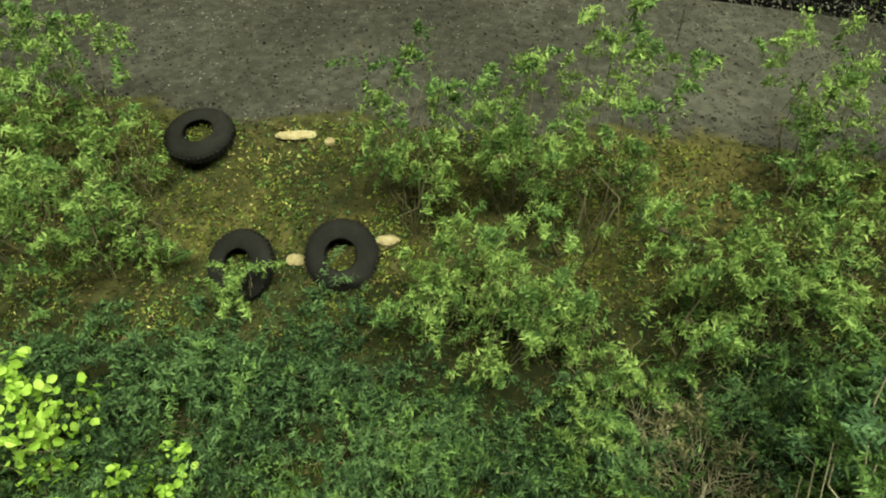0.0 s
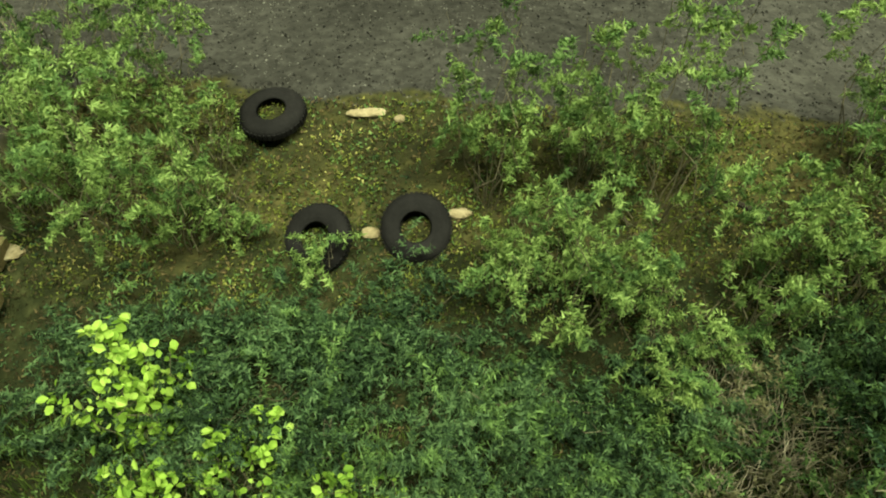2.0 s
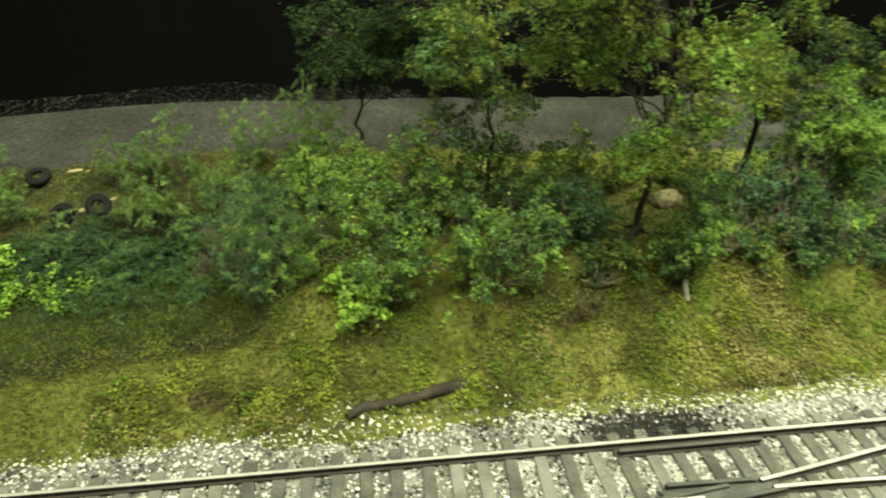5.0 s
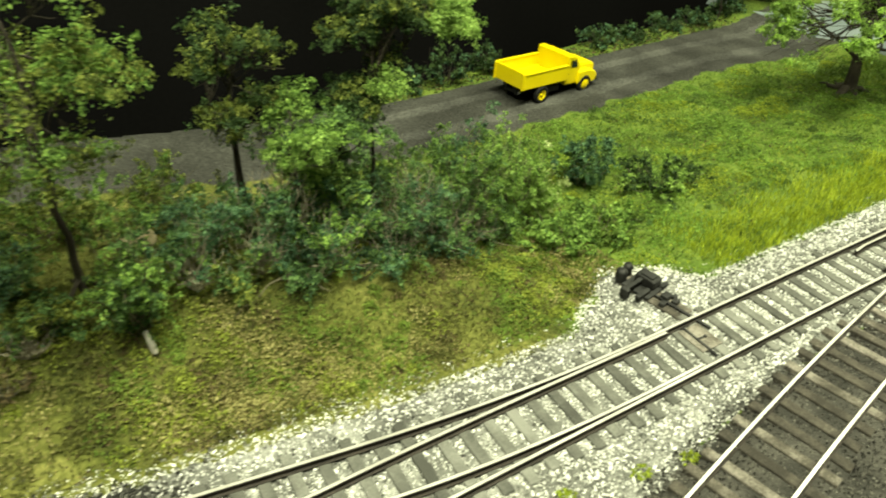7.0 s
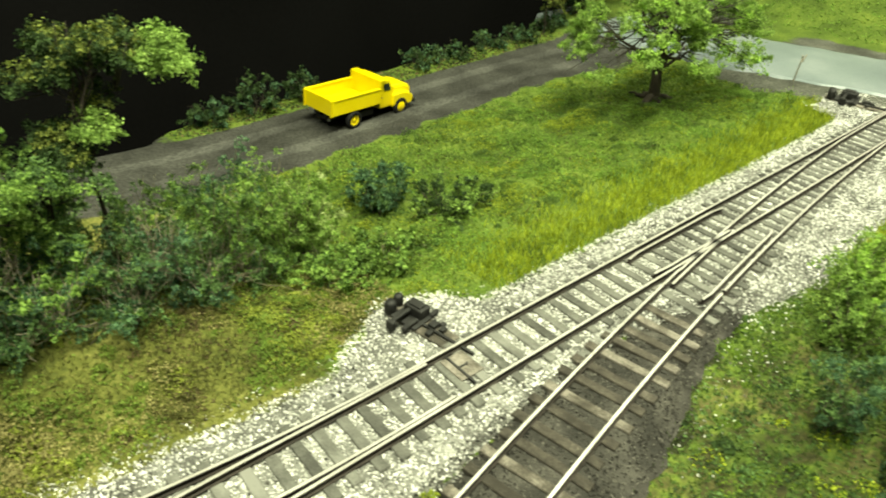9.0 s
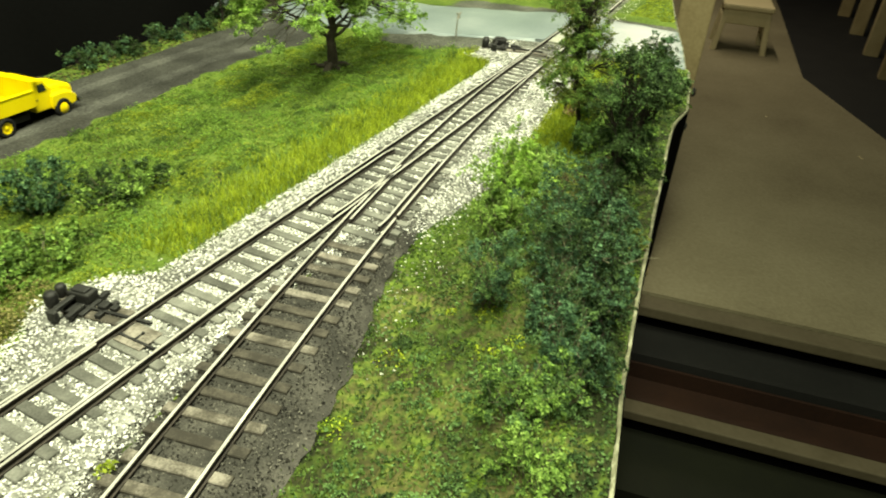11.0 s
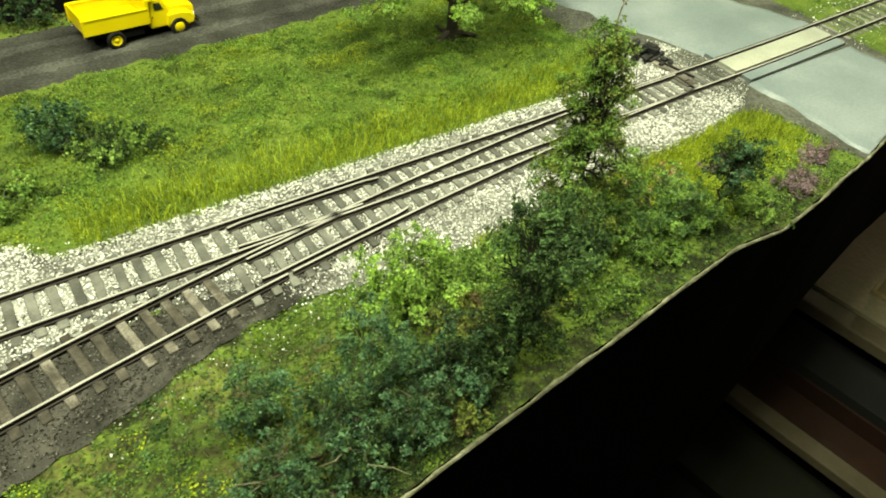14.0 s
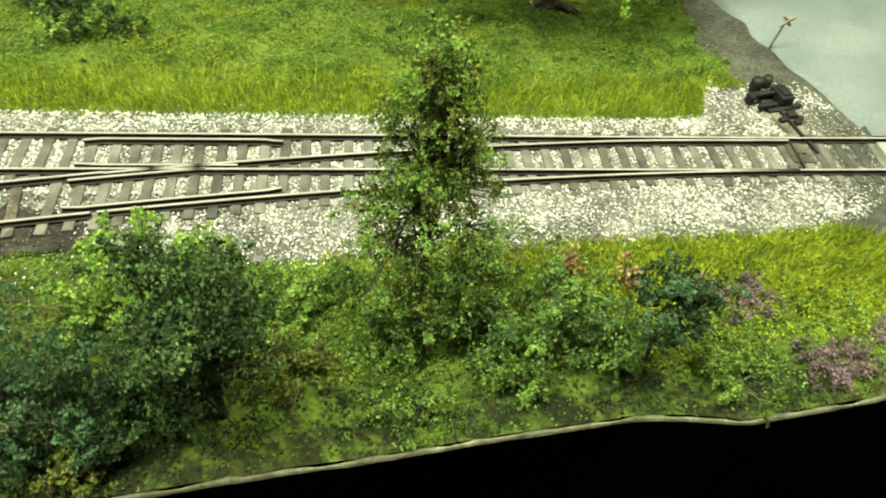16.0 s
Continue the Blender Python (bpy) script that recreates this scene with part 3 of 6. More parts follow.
# ---- tracks ----
def rail_mesh(name, xs, yf, parent, top=0.0, label="", head="rail_head"):
    prof = [(-0.095, -0.205), (-0.095, -0.175), (-0.025, -0.155), (-0.025, -0.07), (-0.055, -0.055), (-0.055, -0.008), (-0.04, 0.0),
            (0.04, 0.0), (0.055, -0.008), (0.055, -0.055), (0.025, -0.07), (0.025, -0.155), (0.095, -0.175), (0.095, -0.205)]
    n = len(prof)
    V, F, I = [], [], []
    xs = np.asarray(xs, float)
    ys = np.array([float(yf(x)) for x in xs])
    dy = np.gradient(ys, xs)
    for x, y, d in zip(xs, ys, dy):
        s = math.hypot(1, d)
        V += [(x - d / s * o, y + o / s, top + z) for o, z in prof]
    for i in range(len(xs) - 1):
        for k in range(n):
            a, b = i * n + k, i * n + (k + 1) % n
            F.append((a, b, b + n, a + n))
            I.append(1 if k == 6 else 0)
    F.append(tuple(range(n))[::-1])
    F.append(tuple(range((len(xs) - 1) * n, len(xs) * n)))
    I += [0, 0]
    return mesh_object(name, V, F, [M["rail_side"], M[head]], parent, label, indices=I)


def tie_data(length, mat, width=0.33):
    bm = bmesh.new()
    box(bm, -width / 2, width / 2, -length / 2, length / 2, -0.17, 0.0)
    top = [e for e in bm.edges if all(v.co.z > -0.01 for v in e.verts)]
    bmesh.ops.bevel(bm, geom=top, offset=0.025, segments=1, affect="EDGES")
    me = bpy.data.meshes.new("tie")
    bm.transform(Matrix.Scale(CM, 4))
    bm.to_mesh(me)
    bm.free()
    me.materials.append(M[mat])
    return me


TIE = {}


def lay_tie(parent, x, y0, y1, turn=0.0, mat="tie"):
    """A tie from y0 to y1 across the track."""
    ln = round(abs(y1 - y0) * 5) / 5
    if (ln, mat) not in TIE:
        TIE[ln, mat] = tie_data(ln, mat)
    ob = new("tie", TIE[ln, mat])
    ob.parent = parent
    ob.matrix_basis = Matrix.Translation(Vector((x + rng.normal(0, 0.025), (y0 + y1) / 2 + rng.normal(0, 0.04), -0.203 + rng.normal(0, 0.006))) * CM) @ Euler((0, 0, turn + rng.normal(0, 0.012))).to_matrix().to_4x4()
    return ob


def spaced(a, b, step=0.71):
    return np.arange(a, b, step)


main_track = tagged(empty("main_track", 0, 0, 0), "straight model main track with gray-brown ties and shiny rails", "track", group="model railway tracks")
rail_mesh("rail", np.arange(23, 170, 1.0), bend, main_track)
rail_mesh("rail", np.arange(-30, 170, 1.0), lambda x: bend(x) - GAUGE, main_track)
for x in spaced(58.8, 61.6):
    lay_tie(main_track, x, -2.2, 0.48)
for x in spaced(71.2, 130):
    lay_tie(main_track, x, float(bend(x)) - 2.2, float(bend(x)) + 0.48)
for x in spaced(24.4, 31.4):
    lay_tie(main_track, x, -2.2, 0.48)

turnout_far = tagged(empty("turnout", 0, 0, 0), "model turnout with gray-brown ties leading to the back track", "turnout", group="model turnouts")
rail_mesh("stock_rail", np.arange(-30, 23.1, 0.5), far_route, turnout_far)
rail_mesh("closure_rail", np.arange(-30, 5.4, 0.5), lambda x: 0.0, turnout_far)
rail_mesh("closure_rail", np.arange(8.0, 22.6, 0.4), lambda x: -0.04 - 0.06 * smooth(15, 22.5, x) - 0.08 * smooth(14, 8, x), turnout_far)
rail_mesh("closure_rail", np.arange(8.2, 22.6, 0.4), lambda x: far_route(x) - GAUGE + 0.12 * smooth(14, 22.5, x) + 0.10 * smooth(14, 8.4, x), turnout_far)
rail_mesh("closure_rail", np.arange(-30, 6.8, 0.4), lambda x: far_route(x) - GAUGE, turnout_far)
rail_mesh("frog", np.arange(5.36, 7.3, 0.2), lambda x: -0.03 * (x - 5.36), turnout_far, -0.01, "dark cast frog point", head="frog")
rail_mesh("wing_rail", np.arange(5.7, 8.1, 0.2), lambda x: 0.3 - 0.165 * (x - 5.7), turnout_far, -0.005, head="frog")
rail_mesh("wing_rail", np.arange(5.5, 8.7, 0.2), lambda x: -0.34 - 0.04 * (x - 5.5), turnout_far, -0.005, head="frog")
bm = bmesh.new()
for z0, z1, e in ((-0.2, -0.13, 0.0), (-0.13, -0.1, 0.05)):
    lo = [bm.verts.new((x, y, z0)) for x, y in ((5.5, -0.30), (8.3, -0.44), (8.5, -0.14), (5.5, 0.24))]
    hi = [bm.verts.new((x, y, z1)) for x, y in ((5.54, -0.26 + e), (8.2, -0.42 + e), (8.35, -0.16 - e), (5.54, 0.2 - e))]
    bm.faces.new(lo[::-1])
    bm.faces.new(hi)
    for i in range(4):
        bm.faces.new((lo[i], lo[(i + 1) % 4], hi[(i + 1) % 4], hi[i]))
part("frog_casting", bm, M["frog"], turnout_far, "dark gray cast frog plate")
rail_mesh("guard_rail", np.arange(5.0, 8.8, 0.25), lambda x: far_route(x) - 0.24, turnout_far, -0.01, head="frog")
rail_mesh("guard_rail", np.arange(5.0, 8.8, 0.25), lambda x: -GAUGE + 0.24, turnout_far, -0.01, head="frog")
for x in spaced(4.4, 24.2):
    lay_tie(turnout_far, x, -2.2, float(far_route(x)) + 0.48, -0.02)

back_track = tagged(empty("back_track", 0, 0, 0), "model back track running off behind the turnout", "track", group="model railway tracks")
near_left = tagged(empty("front_track", 0, 0, 0), "model track continuing in front of the turnout", "track", group="model railway tracks")
for x in spaced(-24, 4.2):
    lay_tie(back_track, x, float(far_route(x)) - GAUGE - (0.48 if x < -4 else 0.2), float(far_route(x)) + 0.48, -0.14)
    lay_tie(near_left, x, -2.2, min(0.48, float(far_route(x)) - GAUGE - 0.3 if x > -4 else 0.48))

turnout_road = tagged(empty("turnout", 0, 0, 0), "model turnout with gray-brown ties beside the road crossing", "turnout", group="model turnouts")
rail_mesh("stock_rail", np.arange(33.2, 57.3, 0.4), siding, turnout_road)
rail_mesh("closure_rail", np.arange(36.2, 57.6, 0.4), lambda x: siding(x) + GAUGE - 0.13 * smooth(50, 57.5, x), turnout_road)
rail_mesh("frog", np.arange(33.0, 36.2, 0.2), lambda x: siding(x) + GAUGE, turnout_road, label="shiny frog point")
rail_mesh("wing_rail", np.arange(32.0, 37.4, 0.2), lambda x: -GAUGE + 0.19 + 0.05 * smooth(33, 32, x), turnout_road)
rail_mesh("wing_rail", np.arange(32.0, 36.2, 0.2), lambda x: siding(x) + GAUGE - 0.19, turnout_road)
rail_mesh("guard_rail", np.arange(32.0, 38.6, 0.3), lambda x: -0.27 - 0.08 * smooth(0.6, 0, min(x - 32.0, 38.5 - x)), turnout_road)
rail_mesh("guard_rail", np.arange(32.1, 38.9, 0.3), lambda x: siding(x) + 0.27 + 0.08 * smooth(0.6, 0, min(x - 32.1, 38.8 - x)), turnout_road)
for x in spaced(31.6, 58.6):
    lay_tie(turnout_road, x, min(-2.2, float(siding(x)) - 0.45), 0.48, 0.02)

siding_track = tagged(empty("siding_track", 0, 0, 0), "model siding with weathered ties on dark cinders", "track", group="model railway tracks")
rail_mesh("rail", np.arange(-25, 33.3, 0.5), siding, siding_track)
rail_mesh("rail", np.arange(-25, 33.1, 0.5), lambda x: siding(x) + GAUGE * (1.02), siding_track)
for x in spaced(-24, 31.2, 0.78):
    s = 0.02 + 0.005 * (57 - max(x, 18))
    lay_tie(siding_track, x, float(siding(x)) - 0.5, min(float(siding(x)) + GAUGE + 0.5, -2.3 if x > 28 else 9), -math.atan(-s), "tie_siding")

# ---- layout edge, backdrop and room ----
xs = np.arange(-42, 190, 0.35)
ed = front_edge(xs)
hz = np.max([height(xs, ed + o) for o in (0.0, 0.3, 0.6)], axis=0)
hz = hz + 0.05 + 0.05 * rough(xs * 0.8, xs * 0.23, 1.0, 2.0)
V, F = [], []
for x, y, z in zip(xs, ed, hz):
    o = 0.05 * math.sin(1.13 * x) * math.sin(2.9 * x + 1) + 0.05 * float(rough(x * 1.7, 0.3 * x)) - 0.03
    V += [(x, y + 0.16 + o, z - 0.14), (x, y + 0.06 + o * 0.5, z - 0.04), (x, y, z - 0.08), (x, y - 0.01, z - 0.6)]
for i in range(len(xs) - 1):
    for k in range(3):
        q = i * 4 + k
        F.append((q, q + 1, q + 5, q + 4))
tagged(mesh_object("layout_edge_trim", V, F, M["plaster_lip"], smooth=True), "worn pale plaster lip along the layout edge", "trim", kind="structure")
V, F = [], []
for x, y, z in zip(xs, ed, hz):
    V += [(x, y - 0.03, z - 0.12), (x, y - 0.035, z - 0.14), (x, y - 0.04, z - 0.3), (x, y - 0.06, -28.0), (x, y + 0.8, -28.0), (x, y + 0.8, z - 0.7)]
for i in range(len(xs) - 1):
    for k in range(5):
        q = i * 6 + k
        F.append((q, q + 1, q + 7, q + 6))
tagged(mesh_object("fascia", V, F, M["fascia"]), "black painted fascia board on the layout front", "fascia", kind="structure")

# the deck that carries the scenery, fixed to the backdrop wall
V, F = [], []
for x in xs[::6]:
    y = float(front_edge(x)) + 0.5
    V += [(x, y, -28.0), (x, 66.0, -28.0), (x, 66.0, -30.0), (x, y, -30.0)]
n = len(V) // 4
for i in range(n - 1):
    for k in range(4):
        q = i * 4 + k
        F.append((q, q + 4, i * 4 + 4 + (k + 1) % 4, i * 4 + (k + 1) % 4))
F += [(0, 1, 2, 3), (n * 4 - 1, n * 4 - 2, n * 4 - 3, n * 4 - 4)]
tagged(mesh_object("layout_deck", V, F, M["fascia"]), "black deck under the scenery, fixed to the backdrop", "deck", kind="structure")
for x in (-42.0, 189.6):
    bm = bmesh.new()
    box(bm, x - 0.5, x + 0.5, float(front_edge(x)) + 0.5, 66.0, -28.0, -1.0)
    tagged(part("end_panel", bm, M["fascia"]), "black end panel of the layout", "panel", kind="structure")


def plain(name, x0, x1, y0, y1, z0, z1, mat, label, category):
    bm = bmesh.new()
    box(bm, x0, x1, y0, y1, z0, z1)
    return tagged(part(name, bm, mat), label, category, kind="structure")


FLOOR = -135.0         # of the aisle, in the aisle's own units of 0.6 cm
plain("backdrop", -150, 260, 66, 67, -98.5, 110, M["curtain"], "black backdrop cloth behind the layout", "backdrop")
plain("floor", -150, 640, -190, 130, -103, -98.5, M["dark_gray"], "dark cellar floor below the steps", "floor")
plain("ceiling", -150, 640, -190, 130, 120, 124, M["room_wall"], "dim cellar ceiling", "ceiling")
plain("wall_south", -150, 640, -194, -190, -103, 120, M["room_wall"], "dim cellar wall", "wall")
plain("wall_north", -150, 640, 130, 134, -103, 120, M["room_wall"], "dim cellar wall", "wall")
plain("wall_west", -154, -150, -190, 130, -103, 120, M["room_wall"], "dim cellar wall", "wall")
plain("wall_east", 640, 644, -190, 130, -103, 120, M["room_wall"], "dim cellar wall", "wall")

# the aisle beside the layout: its line turns 9 degrees from the track, and it is set out in units of 0.6 cm
ROOM = Matrix.Translation((13.5, -14.8, 16.3)) @ Matrix.Scale(0.6, 4) @ Matrix.Translation((-13.5, 14.8, -16.3))
AISLE = ROOM @ Matrix.Translation((217, 6, 0)) @ Euler((0, 0, radians(9))).to_matrix().to_4x4()


def aisle_box(name, u0, u1, v0, v1, z0, z1, mat, label, category, parent=None, bevel=0.0, kind="structure"):
    bm = bmesh.new()
    box(bm, u0, u1, v0, v1, z0, z1, bevel)
    bm.transform(AISLE)
    ob = part(name, bm, mat, parent)
    return tagged(ob, label, category, kind=kind) if parent is None else ob


aisle_box("floor_upper", 17, 780, -260, 64, FLOOR - 4, FLOOR, M["dark_gray"], "dark raised floor beside the aisle carpet", "floor")
bm = bmesh.new()
low = [bm.verts.new(AISLE @ Vector((u, v, FLOOR))) for u, v in ((17, 62), (17, -255), (57, -255), (54, -143.5), (171, -150.5), (342, -101), (580, -109), (760, -112), (760, 10), (300, 60))]
top = [bm.verts.new(v.co + Vector((0, 0, 1.2))) for v in low]
bm.faces.new(top)
for i in range(len(low)):
    bm.faces.new((low[i], low[(i + 1) % len(low)], top[(i + 1) % len(top)], top[i]))
tagged(part("carpet", bm, M["carpet"]), "worn tan carpet along the aisle floor", "carpet", kind="structure")
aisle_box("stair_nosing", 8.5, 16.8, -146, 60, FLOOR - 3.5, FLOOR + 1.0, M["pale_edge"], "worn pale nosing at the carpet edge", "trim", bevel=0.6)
aisle_box("stair_riser", 14, 17.5, -165, 60, FLOOR - 12, FLOOR - 3.6, M["fascia"], "black riser under the carpet edge", "stair")
aisle_box("stair_tread", -4.5, 15.5, -175, 60, FLOOR - 14, FLOOR - 10.5, M["dark_gray"], "dark gray stair tread", "stair")
aisle_box("stair_riser", -5.5, -3, -175, 60, FLOOR - 22, FLOOR - 14.1, M["red_brown"], "dark red stair riser", "stair")
aisle_box("stair_tread", -17.5, -2.5, -185, 60, FLOOR - 24, FLOOR - 20.5, M["red_brown"], "red-brown stair tread", "stair")
aisle_box("stair_nosing", -24, -17.6, -185, 60, FLOOR - 24, FLOOR - 20.2, M["pale_edge"], "pale wooden stair nosing", "trim", bevel=0.5)
aisle_box("stair_riser", -20.5, -17.5, -185, 60, FLOOR - 34, FLOOR - 24.1, M["fascia"], "black stair riser", "stair")
aisle_box("stair_tread", -48.5, -20.5, -185, 60, FLOOR - 35, FLOOR - 31, M["olive_board"], "dark olive stair tread", "stair")
bm = bmesh.new()
box(bm, -52, 17, -158, -148, -22, 0, 0.6)
for v in bm.verts:
    v.co.z += FLOOR + 1.8 + (v.co.x - 17) * 0.5
bm.transform(AISLE)
tagged(part("stair_stringer", bm, M["pale_edge"]), "sloping pale wooden stringer beside the stairs", "stair", kind="structure")
leg = tagged(empty("layout_leg", 0, 0, 0), "tan square wooden leg under the layout on the carpet", "leg")
bm = bmesh.new()
box(bm, 29, 33, -5.5, 4.5, FLOOR + 1.2, -20.0, 0.4)
bm.transform(AISLE)
part("post", bm, M["lumber"], leg)
bm = bmesh.new()
box(bm, 28.0, 34, -6.8, 5.8, FLOOR + 1.2, FLOOR + 3.4, 0.5)
bm.transform(AISLE)
part("foot", bm, M["lumber"], leg)
for v in (-5.9,):
    for z in (FLOOR + 62, FLOOR + 74):
        bm = bmesh.new()
        lathe(bm, [(1.5, 0), (1.5, 0.9), (0.8, 1.4)], AISLE @ Matrix.Translation((31, v + 0.5, z)) @ Matrix.Rotation(radians(90), 4, "X"), 10)
        part("bolt", bm, M["black"], leg, "black bolt head")

# ---- vegetation ----
def z_at(x, y):
    return float(height(x, y))


def sprays(C, D, length, per, spread, size, long=1.4, rounded=False):
    """Leafy sprays: leaves set along short shoots from C in the ways D, thinning to a tip."""
    n = len(C)
    t = rng.random((n, per)) ** 0.85
    L = length * rng.uniform(0.6, 1.35, (n, 1))
    side = rng.normal(0, 1, (n, per, 3)) * spread * (1.15 - t)[:, :, None]
    bend = np.array([0, 0, -0.35]) * (t ** 2 * L)[:, :, None]
    P = C[:, None, :] + D[:, None, :] * (t * L)[:, :, None] + side + bend
    out = np.repeat(D[:, None, :], per, 1) + side * 2.0
    return leaf_cards(P.reshape(-1, 3), size, out.reshape(-1, 3), long, 0.25, rounded)


def hull_points(blobs, n):
    B = np.array(blobs, float)
    w = B[:, 3] ** 2
    k = rng.choice(len(B), n, p=w / w.sum())
    d = rng.normal(0, 1, (n, 3))
    d[:, 2] = np.abs(d[:, 2]) * 0.9 - 0.25
    d /= np.linalg.norm(d, axis=1, keepdims=True)
    c = B[k, :3] + d * (B[k, 3] * rng.uniform(0.25, 0.95, n))[:, None]
    d[:, 2] += 0.25
    d += rng.normal(0, 0.25, (n, 3))
    d /= np.linalg.norm(d, axis=1, keepdims=True)
    return c, d


def bush(x, y, w, h, kind, shoots=120, size=0.09, label="", group="bushes on the bank", stems=None, depth=None, base=None,
         length=0.55, per=36, spread=0.10, second=None, share=0.3, long=1.5, stem_r=0.035, low=0.18, rounded=False, bark=""):
    """Arching stems from one foot, each hung with leafy shoots; the outline stays uneven and lets light through."""
    per, size = int(per * 0.86), size * 1.05
    z = (z_at(x, y) if base is None else base) - 0.05
    ob = empty("bush", x, y, z)
    d = depth or w
    n = stems or int(8 + 3.5 * w)
    paths = []
    for k in range(n):
        a, r = 2.4 * k + rng.normal(0, 0.4), math.sqrt((k + 0.5) / n) * rng.uniform(0.75, 1.1)
        top = h * (1.08 - 0.5 * r * r) * rng.uniform(0.7, 1.08)
        tip = (math.cos(a) * r * w * 0.55, math.sin(a) * r * d * 0.55, max(top - 0.1, 0.12))
        foot = (math.cos(a) * r * w * 0.16, math.sin(a) * r * d * 0.16, 0.0)
        paths.append(wander(foot, tip, stem_r, stem_r * 0.25, 6, 0.2))
    v, f = tubes(paths, 4)
    mesh_object("stem", v, f, M[bark or ("bark" if kind in ("shade", "heather") else "twig")], ob, "bare brown twigs")
    P = np.array([[q[:3] for q in p] for p in paths])
    k = rng.integers(0, n, shoots)
    t = (low + (1 - low) * rng.random(shoots) ** 0.8) * 5.999
    i = t.astype(int)
    u = (t - i)[:, None]
    c = P[k, i] * (1 - u) + P[k, i + 1] * u
    c[:, 2] = np.maximum(c[:, 2], 0.06)
    dr = rng.normal(0, 0.75, (shoots, 3)) + (P[k, 6] - P[k, 0]) / (h + w) * 0.8 + np.array([0, 0, 0.15])
    dr /= np.linalg.norm(dr, axis=1, keepdims=True)
    cut = int(shoots * share) if second else 0
    if cut:
        v, f = sprays(c[:cut], dr[:cut], length, per, spread, size, long, rounded)
        mesh_object("foliage", v, f, LEAF[second], ob)
    v, f = sprays(c[cut:], dr[cut:], length, per, spread, size, long, rounded)
    mesh_object("foliage", v, f, LEAF[kind], ob)
    return tagged(ob, label or "leafy green model bush on the grassy bank", "bush", group)


def tree(x, y, h, kind, shoots, size, crown, trunk_r=0.2, label="", roots=0, base=None, bark="bark", group="model trees", limb_start=0.3, lean=(0, 0),
         length=0.7, per=40, spread=0.17, second=None, share=0.3, clump=(), clump_kind="light"):
    """crown: blobs (dx, dy, dz, r) from the foot of the trunk; clump: blobs in another leaf colour."""
    z = (z_at(x, y) if base is None else base) - 0.06
    ob = empty("tree", x, y, z)
    top = (lean[0], lean[1], h * 0.85)
    paths = [wander((0, 0, 0), top, trunk_r, trunk_r * 0.22, 9, 0.07)]
    tr = paths[0]
    for k in range(roots):
        a = 2 * math.pi * k / roots + rng.normal(0, 0.3)
        paths.append(wander((0, 0, 0.4), (math.cos(a) * trunk_r * 4, math.sin(a) * trunk_r * 4, 0.02), trunk_r * 0.6, 0.05, 6, 0.16))
    for b in crown:
        i = int(np.clip((limb_start + rng.random() * 0.5) * len(tr), 1, len(tr) - 2))
        s = tr[i]
        paths.append(wander(s[:3], (b[0], b[1], b[2]), s[3] * 0.42, 0.02, 6, 0.16))
        m = paths[-1][3]
        for _ in range(4):
            e = np.array(b[:3]) + rng.normal(0, 0.6, 3) * b[3]
            paths.append(wander(m[:3], e, 0.03, 0.008, 3, 0.14))
    v, f = tubes(paths, 6)
    mesh_object("trunk", v, f, M[bark], ob, smooth=True)
    c, dr = hull_points(crown, shoots)
    cut = int(shoots * share) if second else 0
    if cut:
        v, f = sprays(c[:cut], dr[:cut], length, per, spread, size)
        mesh_object("crown", v, f, LEAF[second], ob)
    v, f = sprays(c[cut:], dr[cut:], length, per, spread, size)
    mesh_object("crown", v, f, LEAF[kind], ob)
    if clump:
        c, dr = hull_points(clump, 34 * len(clump))
        v, f = sprays(c, dr, length, per, spread, size)
        mesh_object("crown", v, f, LEAF[clump_kind], ob)
    return tagged(ob, label, "tree", group)


def random_crown(n, w, h0, h1, r, narrow=0.55):
    B = []
    for _ in range(n):
        a, q = rng.uniform(0, 2 * math.pi), math.sqrt(rng.random())
        t = rng.random()
        wide = w * (narrow + (1 - narrow) * math.sin(math.pi * (0.1 + 0.75 * t)))
        B.append((math.cos(a) * q * wide / 2, math.sin(a) * q * wide / 2, h0 + (h1 - h0) * t, r * rng.uniform(0.65, 1.3)))
    return B


# trees
def dome_crown(n, w, h0, h1, r):
    """Leaf clumps spread over a round dome, thicker towards its skin, with a few hanging low at the rim."""
    B = []
    for k in range(n):
        a, up = 2.4 * k + rng.normal(0, 0.3), 1 - (k + 0.5) / n
        rim = math.sqrt(1 - up * up)
        q = rng.uniform(0.82, 1.05) if k % 4 else rng.uniform(0.4, 0.75)
        sag = -rng.uniform(0, 0.6) if up < 0.25 else 0.0
        B.append((math.cos(a) * rim * q * w / 2, math.sin(a) * rim * q * w / 2, h0 + (h1 - h0) * up * q + sag, r * rng.uniform(0.75, 1.25)))
    return B


tree(50.3, 11.0, 7.6, "light", 800, 0.10, [(b[0] * 1.4, b[1] * 0.86 - 0.3, b[2] - 0.16 * abs(b[0]), b[3]) for b in dome_crown(46, 10.6, 3.8, 8.3, 0.78)], 0.42,
     "spreading model tree with yellow-green leaves and exposed roots", roots=7, length=0.5, per=52, spread=0.18, second="lime", share=0.3, limb_start=0.35)


def cone_crown(n, w, h0, h1, r):
    B = []
    for k in range(n):
        t, a = (k + rng.random()) / n, rng.uniform(0, 2 * math.pi)
        q = math.sqrt(rng.random()) * w / 2 * (1.02 - t) ** 0.8 * min(1.0, 0.55 + 2.2 * t)
        B.append((math.cos(a) * q, math.sin(a) * q, h0 + (h1 - h0) * t, r * rng.uniform(0.7, 1.25) * (1.12 - 0.42 * t)))
    return B


